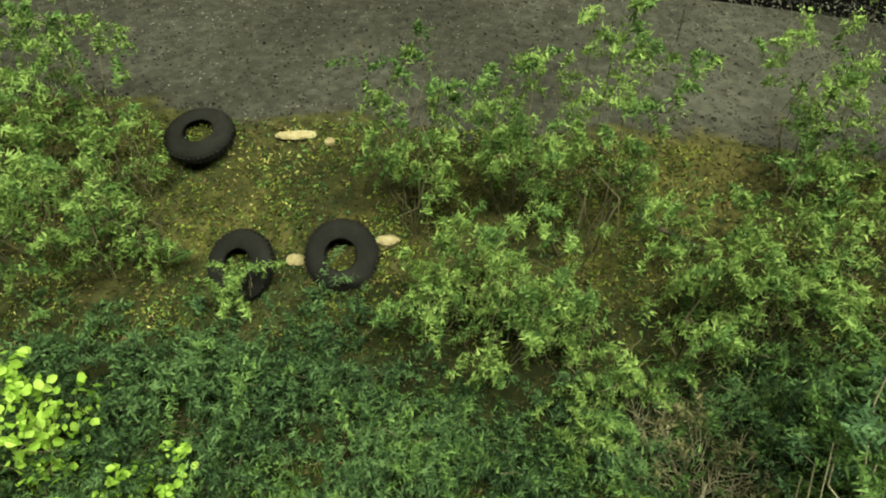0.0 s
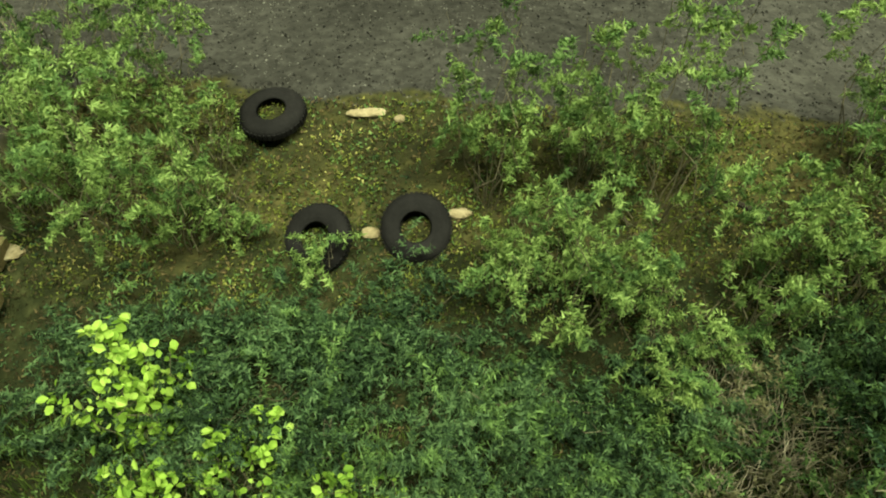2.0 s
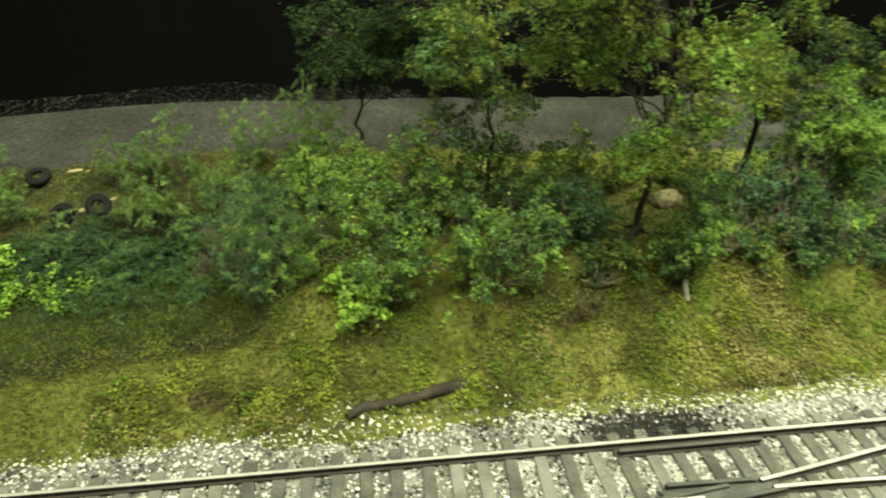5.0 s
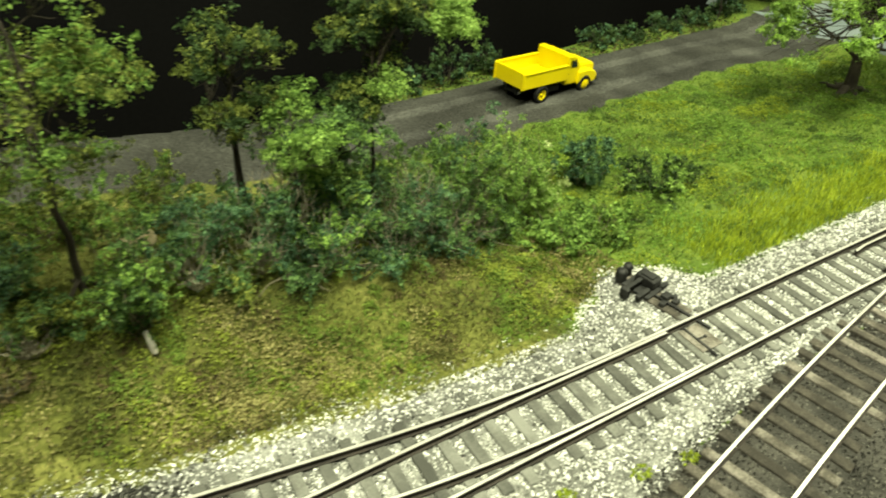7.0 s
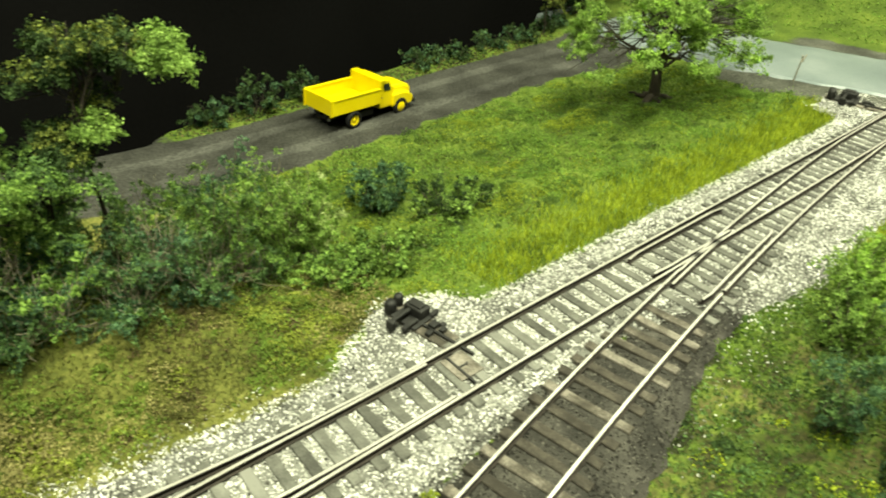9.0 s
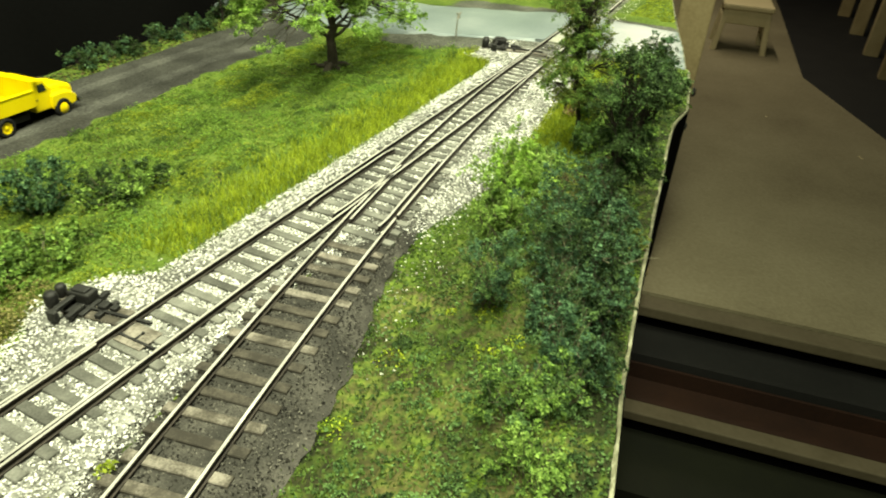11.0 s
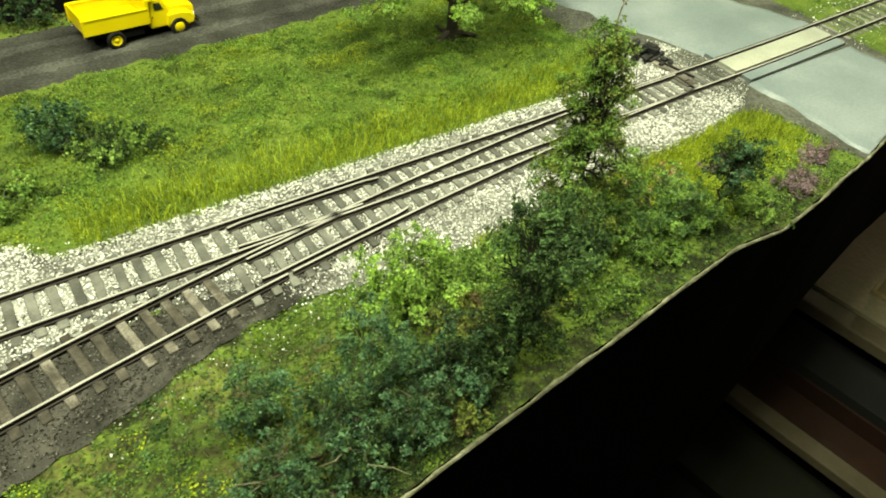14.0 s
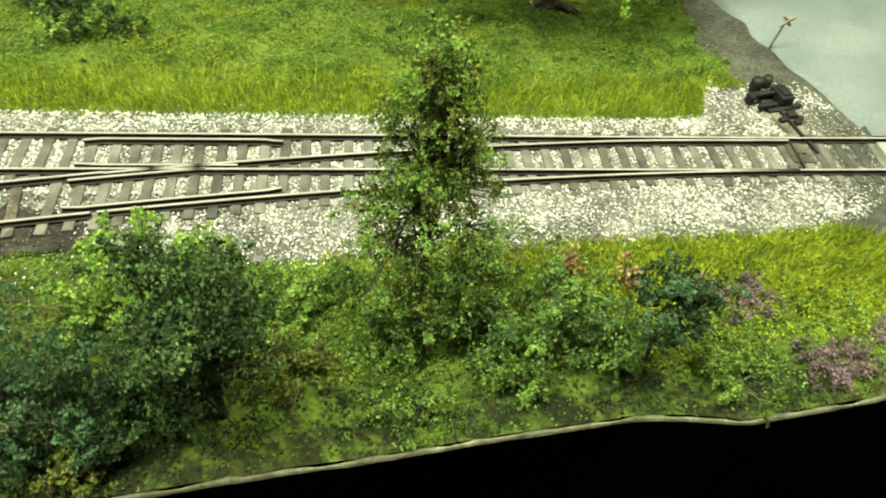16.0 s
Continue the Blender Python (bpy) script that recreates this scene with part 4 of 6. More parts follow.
tree(43.0, -7.7, 8.5, "mid", 640, 0.06, [(b[0], b[1] + 0.1 * b[2], b[2], b[3]) for b in cone_crown(40, 4.9, 1.7, 8.5, 0.68)], 0.12,
     "cone-shaped green model tree near the layout edge", group="model trees at the edge", length=0.5, per=54, spread=0.14, second="olive", share=0.4, lean=(0, 0.7))
tree(37.9, -10.7, 6.3, "shade", 430, 0.065, random_crown(32, 2.5, 1.2, 6.0, 0.58, 0.6), 0.12,
     "bushy dark green model tree close to the layout edge", group="model trees at the edge", length=0.45, per=50, spread=0.14, second="deep", share=0.18, limb_start=0.2)
tree(49.0, -9.5, 4.3, "shade", 120, 0.075, random_crown(14, 1.6, 1.6, 4.2, 0.42, 0.7), 0.07,
     "small dark model tree with a thin trunk near the edge", group="model trees at the edge", length=0.4, per=40, spread=0.12, second="blue", share=0.4, limb_start=0.3)
tree(7.7, 6.9, 8.6, "mid", 600, 0.062, [(b[0] - 0.8, b[1], b[2], b[3]) for b in random_crown(20, 5.8, 4.2, 8.4, 0.74)] + [(-1.2, -1.3, 3.6, 0.8), (-0.2, -1.0, 4.0, 0.65), (0.9, -0.9, 3.9, 0.6)], 0.115,
     "tall yellow-green model tree on the bank", roots=3, per=60, spread=0.16, second="olive", share=0.55, limb_start=0.42, length=0.6)
tree(4.0, 9.8, 7.8, "olive", 420, 0.062, [(b[0] - 1.0, b[1], b[2], b[3]) for b in random_crown(16, 5.4, 3.2, 7.8, 0.72)], 0.08, "olive-green model tree beside the road", per=62, spread=0.16, second="deep", share=0.5, limb_start=0.45, length=0.6)
tree(0.6, 12.6, 6.4, "shade", 200, 0.062, random_crown(10, 3.2, 2.8, 6.2, 0.62), 0.08, "dark olive model tree at the road edge", per=58, spread=0.16, second="shade", share=0.5, limb_start=0.45, length=0.6)
tree(12.6, 8.9, 6.0, "shade", 150, 0.062, random_crown(11, 2.9, 2.6, 6.0, 0.42), 0.13, "dark model tree with bare branches beside the road", per=54, spread=0.14, second="olive", share=0.5, limb_start=0.35, length=0.5)
tree(15.2, 7.6, 4.4, "deep", 200, 0.062, random_crown(11, 2.6, 1.7, 4.1, 0.48), 0.09, "bushy green model tree on the bank", per=58, spread=0.15, second="mid", share=0.4, limb_start=0.3, length=0.5)
_top = [(1.0, 0.1, 6.6, 0.55), (0.2, 0.3, 6.5, 0.55), (-0.5, 0.4, 6.3, 0.5), (0.5, -0.3, 7.1, 0.5), (-1.0, 0.3, 6.3, 0.42), (-0.2, 0.7, 7.0, 0.5), (1.5, 0.3, 7.0, 0.5), (0.1, 0.2, 4.8, 0.5), (-0.4, -0.3, 4.3, 0.48), (-0.9, 0.3, 4.6, 0.45), (0.6, 0.4, 5.6, 0.4)]
tree(16.6, 7.9, 7.6, "shade", 250, 0.062, _top, 0.09, "tall leafy model tree on the bank", per=58, spread=0.14, second="olive", share=0.4, limb_start=0.5, length=0.42, clump=[(2.5, -0.4, 6.3, 0.5), (1.9, -0.2, 6.5, 0.45), (2.4, -0.1, 6.8, 0.4), (0.2, -0.4, 4.9, 0.45)])
tree(13.7, 7.3, 4.5, "mid", 170, 0.062, random_crown(9, 2.4, 1.9, 4.3, 0.45), 0.08, "small green model tree on the bank", per=54, spread=0.14, second="light", share=0.35, limb_start=0.3, length=0.45)
tree(56.6, 26.0, 5.5, "olive", 90, 0.13, random_crown(9, 2.6, 2.2, 5.4, 0.5), 0.1, "small dark model tree behind the road", per=24, base=-2.2)

# thicket on the bank
for x, y, w, h, kind, second in (
        (14.6, 6.6, 3.4, 2.6, "blue", "mid"), (17.0, 6.7, 3.4, 3.2, "deep", "blue"), (19.4, 7.2, 3.2, 3.8, "mid", "deep"), (12.6, 7.0, 3.2, 2.2, "blue", "deep"),
        (10.7, 7.1, 2.8, 2.2, "blue", "deep"), (8.75, 5.75, 1.9, 4.3, "deep", "mid"), (5.8, 7.2, 2.6, 1.8, "deep", "blue"), (3.2, 6.4, 4.8, 3.2, "mid", "deep"),
        (0.4, 7.0, 4.4, 3.2, "mid", "deep"), (4.4, 8.6, 4.4, 2.8, "deep", "mid"), (-2.2, 8.0, 4.0, 3.2, "deep", "mid"), (1.4, 8.8, 4.4, 3.0, "deep", "mid"), (-3.4, 10.4, 3.0, 3.4, "blue", "fern_mid"),
        (-3.3, 8.5, 2.8, 3.6, "blue", "deep"), (10.2, 9.4, 3.4, 1.9, "mid", "olive"), (7.2, 9.6, 3.8, 2.2, "olive", "mid"), (15.2, 9.6, 3.6, 2.6, "deep", "mid"), (-0.8, 10.6, 3.2, 2.4, "mid", "light"),
        (21.6, 7.4, 2.8, 4.4, "mid", "light"), (20.6, 8.8, 3.4, 4.0, "blue", "mid"), (18.0, 9.6, 3.4, 3.2, "mid", "deep"), (22.8, 8.8, 2.4, 3.8, "mid", "light"), (6.6, 6.2, 1.6, 1.2, "deep", "olive"),
        (13.4, 5.9, 2.4, 1.4, "deep", "blue"), (15.8, 5.9, 2.4, 1.3, "blue", "deep"), (18.4, 6.3, 2.4, 1.5, "blue", "deep"), (20.8, 6.8, 2.0, 1.4, "deep", "mid"), (11.4, 6.1, 2.0, 1.1, "deep", "olive")):
    near = x < -2
    bush(x, y, w, h * (1.0 if x < 6 or x > 19 else 0.85), kind, shoots=int(26 * w + 21 * h), second=second, share=0.5, size=0.036 if near else 0.062, per=96 if near else 46, rounded="needle" if near else False,
         stem_r=0.013 if near else 0.026, bark="dry_twig" if kind == "blue" else "", stems=int(12 + 5 * w), length=0.45 if near else 0.55, spread=0.05 if near else 0.10, long=1.8 if near else 1.5)
for x, y, w, h in ((10.4, 6.3, 1.8, 1.5), (12.2, 6.3, 2.0, 1.7), (14.2, 6.1, 2.0, 1.6), (16.4, 6.2, 2.2, 1.8), (18.6, 6.5, 2.0, 1.9), (13.4, 7.2, 2.2, 2.6), (17.6, 7.2, 2.2, 2.7), (20.2, 7.0, 1.8, 1.8), (6.2, 5.9, 1.4, 1.0)):
    bush(x, y, w, h, "blue", 12, 0.062, "tangle of pale bare twigs in the thicket", "bare shrubs on the bank", stems=int(30 + 6 * w), per=30, second="mid", share=0.5, stem_r=0.03, bark="dry_twig", length=0.4)
bush(23.0, 5.6, 3.0, 1.2, "mid", 90, second="light", label="low green undergrowth beside the ballast")
bush(25.2, 6.0, 4.0, 1.1, "green_grass", 150, second="mid", share=0.5, label="low spreading green undergrowth on the lawn")
bush(23.1, 8.0, 3.0, 3.4, "light", 190, 0.07, "pale flowering bush with yellow-green leaves", second="blossom", share=0.3, per=44, length=0.45)
bush(27.9, 9.8, 2.8, 2.6, "blue", 150, label="dark blue-green bush on the lawn", second="deep")
bush(30.0, 7.3, 4.2, 1.5, "light", 190, 0.08, "low pale-leaved shrub lying on the lawn", second="shade", share=0.5)
bush(-0.5, 6.1, 2.4, 1.7, "light", 60, 0.10, "bright yellow-green leafy plant on the bank", per=30, second="lime", share=0.35)
bush(5.4, 5.2, 1.2, 0.8, "brown", 18, 0.08, "small dry brown weed on the bank", per=16)

# along the layout front
for x, y, w, h, kind, second, n in (
        (35.7, -7.3, 3.4, 3.7, "light", "lime", 160), (37.6, -7.0, 2.8, 2.0, "light", "mid", 100), (34.0, -7.4, 2.4, 2.4, "light", "mid", 80), (39.4, -7.4, 2.4, 1.3, "light", "mid", 60),
        (44.4, -8.6, 3.0, 2.7, "mid", "deep", 130), (46.6, -8.6, 3.2, 2.8, "mid", "deep", 150), (42.2, -8.7, 2.2, 1.8, "mid", "deep", 70), (47.8, -9.3, 2.0, 2.0, "deep", "mid", 80),
        (45.4, -9.9, 2.4, 1.0, "mid", "green_grass", 60), (41.0, -6.9, 2.2, 0.9, "mid", "light", 50), (51.2, -10.2, 2.2, 0.9, "light", "green_grass", 50), (42.2, -10.4, 2.6, 0.7, "mid", "green_grass", 50)):
    bush(x, y, w, h, kind, int(n * 1.35), group="bushes along the layout front", label="leafy green model bush near the layout edge", second=second, share=0.4, size=0.066, per=46)
for x, y, w, h, kind, second, n in (
        (33.0, -9.8, 2.4, 4.0, "blue", "deep", 120), (29.6, -8.9, 2.0, 3.0, "blue", "deep", 75), (35.6, -10.5, 2.0, 3.0, "shade", "blue", 90), (34.2, -10.9, 2.2, 2.8, "blue", "shade", 90),
        (31.4, -10.4, 2.2, 2.7, "blue", "shade", 85), (31.4, -11.5, 2.0, 2.7, "shade", "blue", 80), (33.0, -11.6, 1.8, 2.4, "blue", "shade", 70), (29.4, -11.0, 2.0, 2.4, "blue", "shade", 70),
        (27.8, -11.9, 1.8, 2.2, "blue", "deep", 70), (29.8, -12.2, 1.6, 2.0, "shade", "blue", 55), (36.6, -11.0, 1.6, 2.2, "shade", "deep", 60), (25.4, -11.4, 2.2, 1.9, "mid", "deep", 80), (26.4, -12.3, 1.4, 1.5, "deep", "mid", 50), (23.8, -12.4, 1.8, 1.2, "mid", "light", 50), (21.6, -13.2, 2.0, 1.2, "deep", "blue", 46)):
    bush(x, y, w, h, kind, int(n * 1.25), group="dark shrubs along the layout front", label="tangled dark blue-green shrub with bare twigs near the edge", second=second, share=0.4, size=0.06, per=48, length=0.45, stems=22, stem_r=0.022)
for x, y, w, h in ((27.4, -12.8, 1.2, 1.9), (29.4, -12.5, 1.2, 2.1), (31.4, -12.2, 1.2, 2.1), (33.4, -11.9, 1.2, 2.0), (35.4, -11.6, 1.1, 1.8)):
    bush(x, y, w, h, "shade", 64, group="dark shrubs along the layout front", label="dark green shrub close to the layout edge", second="blue", share=0.5, size=0.06, per=46, length=0.45, stems=20, stem_r=0.022)
for x, y, w, h in ((37.6, -9.4, 2.6, 1.3), (39.6, -9.6, 2.4, 1.0), (36.6, -8.6, 2.2, 1.2), (34.8, -12.0, 1.4, 0.9)):
    bush(x, y, w, h, "olive", 60, group="olive weeds along the front", label="low olive-brown weeds among the shrubs", second="brown", share=0.3, size=0.07)
for x, y in ((52.6, -7.6), (54.6, -9.9), (57.2, -9.0)):
    bush(x, y, 2.8, 0.6, "heather", 130, 0.06, "low dusty-purple heather clump in the grass", group="heather clumps", length=0.35, per=30, depth=1.7, second="green_grass", share=0.15)
for x, y in ((47.5, -6.2), (49.3, -6.7), (46.9, -7.6)):
    bush(x, y, 0.9, 1.5, "rust", 18, 0.09, "small rust-brown weed among the bushes", group="rusty weeds", per=16, length=0.4)
# bare fallen branches
for k, (x, y, x2, y2, z2) in enumerate(((16.0, 5.9, 14.6, 5.3, 0.9), (18.3, 6.2, 19.6, 5.5, 0.8), (13.2, 6.0, 12.2, 5.2, 0.7), (20.4, 6.6, 19.4, 5.9, 1.3), (31.6, -12.0, 28.4, -12.8, 1.7), (33.4, -11.2, 30.2, -12.3, 2.3), (34.8, -11.0, 32.4, -12.2, 2.5), (30.8, -10.8, 27.8, -11.5, 1.9), (29.2, -11.6, 26.8, -12.6, 1.3))):
    z = z_at(x, y)
    paths = [wander((x, y, z - 0.05), (x2, y2, z + z2), 0.05, 0.015, 7, 0.12)]
    for _ in range(4):
        s = paths[0][int(rng.integers(2, 6))]
        paths.append(wander(s[:3], np.array(s[:3]) + rng.normal(0, 0.7, 3), 0.025, 0.008, 4, 0.15))
    v, f = tubes(paths, 5)
    tagged(mesh_object("fallen_branch", v, f, M["twig"]), "bare pale branch sticking out of the bushes", "branch", "fallen branches")


# ---- the place below the road: tyres, timber, undergrowth ----
def leafy(name_label, x, y, w, h, kind, n, second=None, **kw):
    return bush(x, y, w, h, kind, n, kw.pop("size", 0.029), name_label, "undergrowth below the road", length=kw.pop("length", 0.34), per=kw.pop("per", 58),
                spread=kw.pop("spread", 0.055), second=second, stem_r=0.009, **kw)


for x, y, w, h, n in ((-11.6, 13.3, 2.0, 2.0, 120), (-12.6, 13.5, 1.7, 1.8, 90), (-10.8, 13.3, 1.2, 1.4, 50), (-7.45, 13.9, 0.9, 2.3, 66), (-5.6, 13.8, 1.8, 2.5, 120), (-6.4, 14.2, 1.1, 1.9, 56),
                      (-3.2, 14.5, 1.5, 2.2, 80), (-3.6, 12.9, 1.6, 2.1, 100), (-4.5, 12.7, 1.2, 1.7, 60), (-6.3, 12.7, 1.6, 1.7, 100), (-7.1, 12.9, 1.1, 1.3, 56), (-5.5, 12.2, 1.5, 1.4, 70),
                      (-13.4, 14.6, 1.4, 1.9, 54), (-12.1, 14.5, 1.8, 2.1, 90), (-11.2, 14.7, 1.1, 1.7, 46), (-12.9, 14.9, 1.2, 1.6, 40), (-10.65, 14.25, 0.8, 1.1, 18), (-10.2, 13.4, 0.7, 0.9, 14), (-1.8, 12.9, 2.0, 2.8, 120), (-0.6, 12.4, 2.2, 3.0, 110), (-1.2, 14.6, 2.4, 2.6, 110)):
    leafy("feathery light-green shrub growing below the road", x, y, w * 1.1, h * 1.2, "fern", int(n * 0.8), "fern_mid", share=0.35, long=1.7, low=0.25, length=0.36, per=104, spread=0.04, size=0.034, stems=int(7 + 6 * w), rounded="needle")
for x, y, w, h, n, kind in ((-11.3, 12.1, 2.0, 0.5, 150, "deep"), (-9.8, 12.3, 2.0, 0.5, 150, "deep"), (-8.3, 12.4, 1.9, 0.6, 150, "deep"), (-6.8, 11.8, 2.0, 0.5, 150, "mid"), (-5.3, 11.9, 1.9, 0.5, 140, "deep"),
                            (-3.9, 12.2, 1.8, 0.6, 130, "deep"), (-10.2, 11.3, 2.0, 0.5, 150, "deep"), (-8.6, 11.4, 2.0, 0.5, 150, "mid"), (-7.2, 11.1, 2.0, 0.5, 150, "deep"), (-5.8, 11.0, 1.9, 0.5, 130, "mid"),
                            (-3.3, 11.5, 1.8, 0.9, 130, "blue"), (-2.4, 12.0, 2.2, 1.2, 110, "deep"), (-2.4, 10.8, 2.4, 1.2, 110, "blue"), (-9.2, 10.4, 2.0, 0.4, 110, "mid"), (-7.4, 10.0, 2.0, 0.4, 110, "deep"),
                            (-5.4, 9.9, 2.0, 0.4, 110, "mid"), (-11.6, 11.4, 1.4, 0.4, 80, "deep"), (-7.5, 11.8, 2.2, 0.5, 120, "deep"), (-9.0, 11.9, 2.2, 0.5, 120, "deep"), (-6.2, 11.4, 2.2, 0.5, 120, "deep"), (-10.7, 11.8, 2.0, 0.5, 110, "mid")):
    leafy("dense dark-green creeping undergrowth on the bank", x, y, w, h * 1.3, "fern_dark", int(n * 0.85), "fern_mid", share=(0.25 if kind == "deep" else 0.45) * (0.4 if y > 11.75 and x < -7 else 1.0), low=0.0, stems=14, length=0.55, long=1.8, spread=0.042, per=84, size=0.034, rounded="needle")
leafy("feathery light-green shrub growing below the road", -9.25, 13.0, 0.5, 0.8, "fern", 12, "fern_mid", share=0.4, long=1.7, per=104, spread=0.04, size=0.034, rounded="needle")
for x, y, w, h, n in ((-4.5, 11.5, 1.6, 1.2, 36), (-5.0, 11.0, 1.3, 0.9, 26), (-4.0, 10.9, 1.4, 1.1, 26), (-4.9, 11.9, 1.1, 0.8, 18)):
    leafy("tangle of dry gray-brown twigs on the bank", x, y, w, h, "dry", n, "fern_mid", share=0.35, stems=64, per=60, long=1.8, spread=0.05, size=0.034, rounded="needle", bark="dry_twig")
for x, y, w, h, n in ((-10.75, 11.35, 0.9, 1.6, 30), (-9.75, 11.0, 0.9, 0.9, 18), (-8.6, 10.85, 0.6, 0.9, 10), (-10.45, 10.6, 0.9, 0.9, 18), (-9.5, 10.3, 0.8, 0.8, 12)):
    leafy("bright lime-green plant with broad leaves", x, y, w, h, "lime", int(n * 1.1), size=0.062, per=22, spread=0.13, long=1.3, length=0.4, rounded=True)


def tyre(x, y, z, tilt, turn, r=0.395, w=0.19, label=""):
    t = empty("tyre", x, y, z)
    m = Euler((radians(tilt), 0, radians(turn)), "XYZ").to_matrix().to_4x4()
    bm = bmesh.new()
    lathe(bm, [(r * 0.43, -w * 0.40), (r * 0.48, -w * 0.5), (r * 0.80, -w * 0.5), (r * 0.95, -w * 0.38), (r, -w * 0.18), (r, w * 0.18), (r * 0.95, w * 0.38), (r * 0.80, w * 0.5),
               (r * 0.48, w * 0.5), (r * 0.43, w * 0.40), (r * 0.54, w * 0.30), (r * 0.60, 0.0), (r * 0.54, -w * 0.30)], m, 40, close=True)
    part("casing", bm, M["rubber"], t, smooth=True)
    bm = bmesh.new()
    for k in range(44):
        a = 2 * math.pi * k / 44
        mm = m @ Matrix.Rotation(a, 4, "Z") @ Matrix.Translation((r + 0.004, 0, 0))
        bmesh.ops.create_cube(bm, size=1.0, matrix=mm @ Matrix.Diagonal((0.02, r * 0.09, w * 0.42, 1)))
    part("tread", bm, M["rubber"], t)
    return tagged(t, label, "tyre", "dumped tyres")


tyre(-8.20, 13.51, z_at(-8.2, 13.51) + 0.08, 41, 3, label="old black rubber tyre dumped on the mossy bank")
tyre(-9.30, 13.35, z_at(-9.3, 13.35) + 0.09, 38, -24, label="old black rubber tyre half hidden by leaves")
tyre(-10.03, 14.72, z_at(-10.03, 14.72) + 0.09, 12, -10, label="old black rubber tyre lying below the road edge")


def lump(name, x, y, sx, sy, sz, mat, label, category, group="", turn=0.0, sink=0.3):
    bm = bmesh.new()
    bmesh.ops.create_icosphere(bm, subdivisions=2, radius=0.5)
    for v in bm.verts:
        v.co = Vector((v.co.x * sx, v.co.y * sy, v.co.z * sz)) * (1 + 0.22 * noise.noise(v.co * 3 + Vector((x, y, 0))))
    bm.transform(Matrix.Translation((x, y, z_at(x, y) + sz * (0.5 - sink))) @ Matrix.Rotation(radians(turn), 4, "Z"))
    return tagged(part(name, bm, mat), label, category, group)


for x, y, sx, sy in ((-8.9, 14.8, 0.5, 0.16), (-8.72, 13.5, 0.24, 0.18), (-7.72, 13.75, 0.3, 0.16), (-6.5, 14.7, 0.14, 0.2), (-13.2, 14.6, 0.4, 0.2), (-8.5, 14.75, 0.14, 0.12), (-12.9, 13.1, 0.5, 0.3)):
    lump("stone", x, y, sx, sy, 0.10, M["stone"], "pale tan stone half buried in the moss", "stone", "stones on the bank", turn=8)
v, f = tubes([wander((-5.05, 14.0, z_at(-5.05, 14.0) + 0.25), (-4.3, 13.7, z_at(-4.3, 13.7) + 0.22), 0.035, 0.03, 5, 0.05)], 6)
tagged(mesh_object("stick", v, f, M["bark"]), "dark straight stick lying in the moss", "stick")

# timber abutment at the gravel
timber = tagged(empty("timber_abutment", -12.8, 11.2, 0.4), "weathered yellow-brown timber abutment with deck planks beside the gravel", "abutment")


def beam(name, a, b, w, h, parent):
    a, b = Vector(a), Vector(b)
    ln = (b - a).length
    bm = bmesh.new()
    box(bm, -ln / 2, ln / 2, -w / 2, w / 2, -h / 2, h / 2, 0.02)
    for v in bm.verts:
        v.co += Vector((0, 1, 1)) * 0.02 * noise.noise(v.co * 3 + a)
    q = (b - a).to_track_quat("X", "Z").to_matrix().to_4x4()
    bm.transform(Matrix.Translation((a + b) / 2 - Vector((-12.8, 11.2, 0.4))) @ q)
    return part(name, bm, M["timber"], parent)


beam("stringer", (-14.0, 13.4, 1.25), (-11.6, 8.3, 1.05), 0.36, 0.32, timber)
beam("stringer", (-13.35, 12.7, 0.95), (-11.1, 8.1, 0.8), 0.30, 0.34, timber)
beam("stringer", (-12.95, 11.9, 0.8), (-10.9, 8.0, 0.62), 0.22, 0.3, timber)
beam("cap_block", (-13.55, 12.9, 1.12), (-12.85, 13.0, 1.02), 0.34, 0.26, timber)
beam("cap_block", (-13.15, 12.3, 0.98), (-12.65, 12.4, 0.9), 0.26, 0.24, timber)
for k in range(6):
    y = 10.0 - 0.62 * k
    x = -12.55 + 0.29 * k
    beam("deck_plank", (x - 3.6, y + 0.12, 1.3), (x + 0.12, y, 1.3), 0.36, 0.2, timber)
for x, y in ((-13.2, 11.6), (-12.4, 9.9), (-11.7, 8.4)):
    beam("post", (x, y, -0.3), (x, y, 1.05), 0.3, 0.3, timber)

# ---- the yellow dump truck ----
def wheel(parent, u, v, outside, r=0.52, w=0.27, dual=False):
    wh = empty("wheel", 0, 0, 0)
    wh.parent = parent
    wh.location = Vector((u, v, r)) * CM
    m = Matrix.Rotation(radians(90), 4, "X")
    bm = bmesh.new()
    lathe(bm, [(r * 0.60, -w / 2), (r * 0.92, -w / 2), (r, -w * 0.3), (r, w * 0.3), (r * 0.92, w / 2), (r * 0.60, w / 2), (r * 0.56, w * 0.3), (r * 0.56, -w * 0.3)], m, 32, close=True)
    part("tyre", bm, M["rubber"], wh, "black rubber tyre", smooth=True)
    bm = bmesh.new()
    s = outside
    face = [(r * 0.5, w * 0.44), (r * 0.42, w * 0.2), (r * 0.22, w * 0.22), (r * 0.18, w * 0.42), (0.02, w * 0.44)] if dual else [(r * 0.54, w * 0.5), (r * 0.42, w * 0.62), (r * 0.22, w * 0.72), (0.02, w * 0.75)]
    lathe(bm, [(r * 0.60, -w * 0.42), (r * 0.60, w * 0.42)] + face,
          Matrix.Rotation(radians(90 if s < 0 else -90), 4, "X"), 28)
    part("rim", bm, M["yellow"], wh, "glossy yellow rim", smooth=True)
    return wh


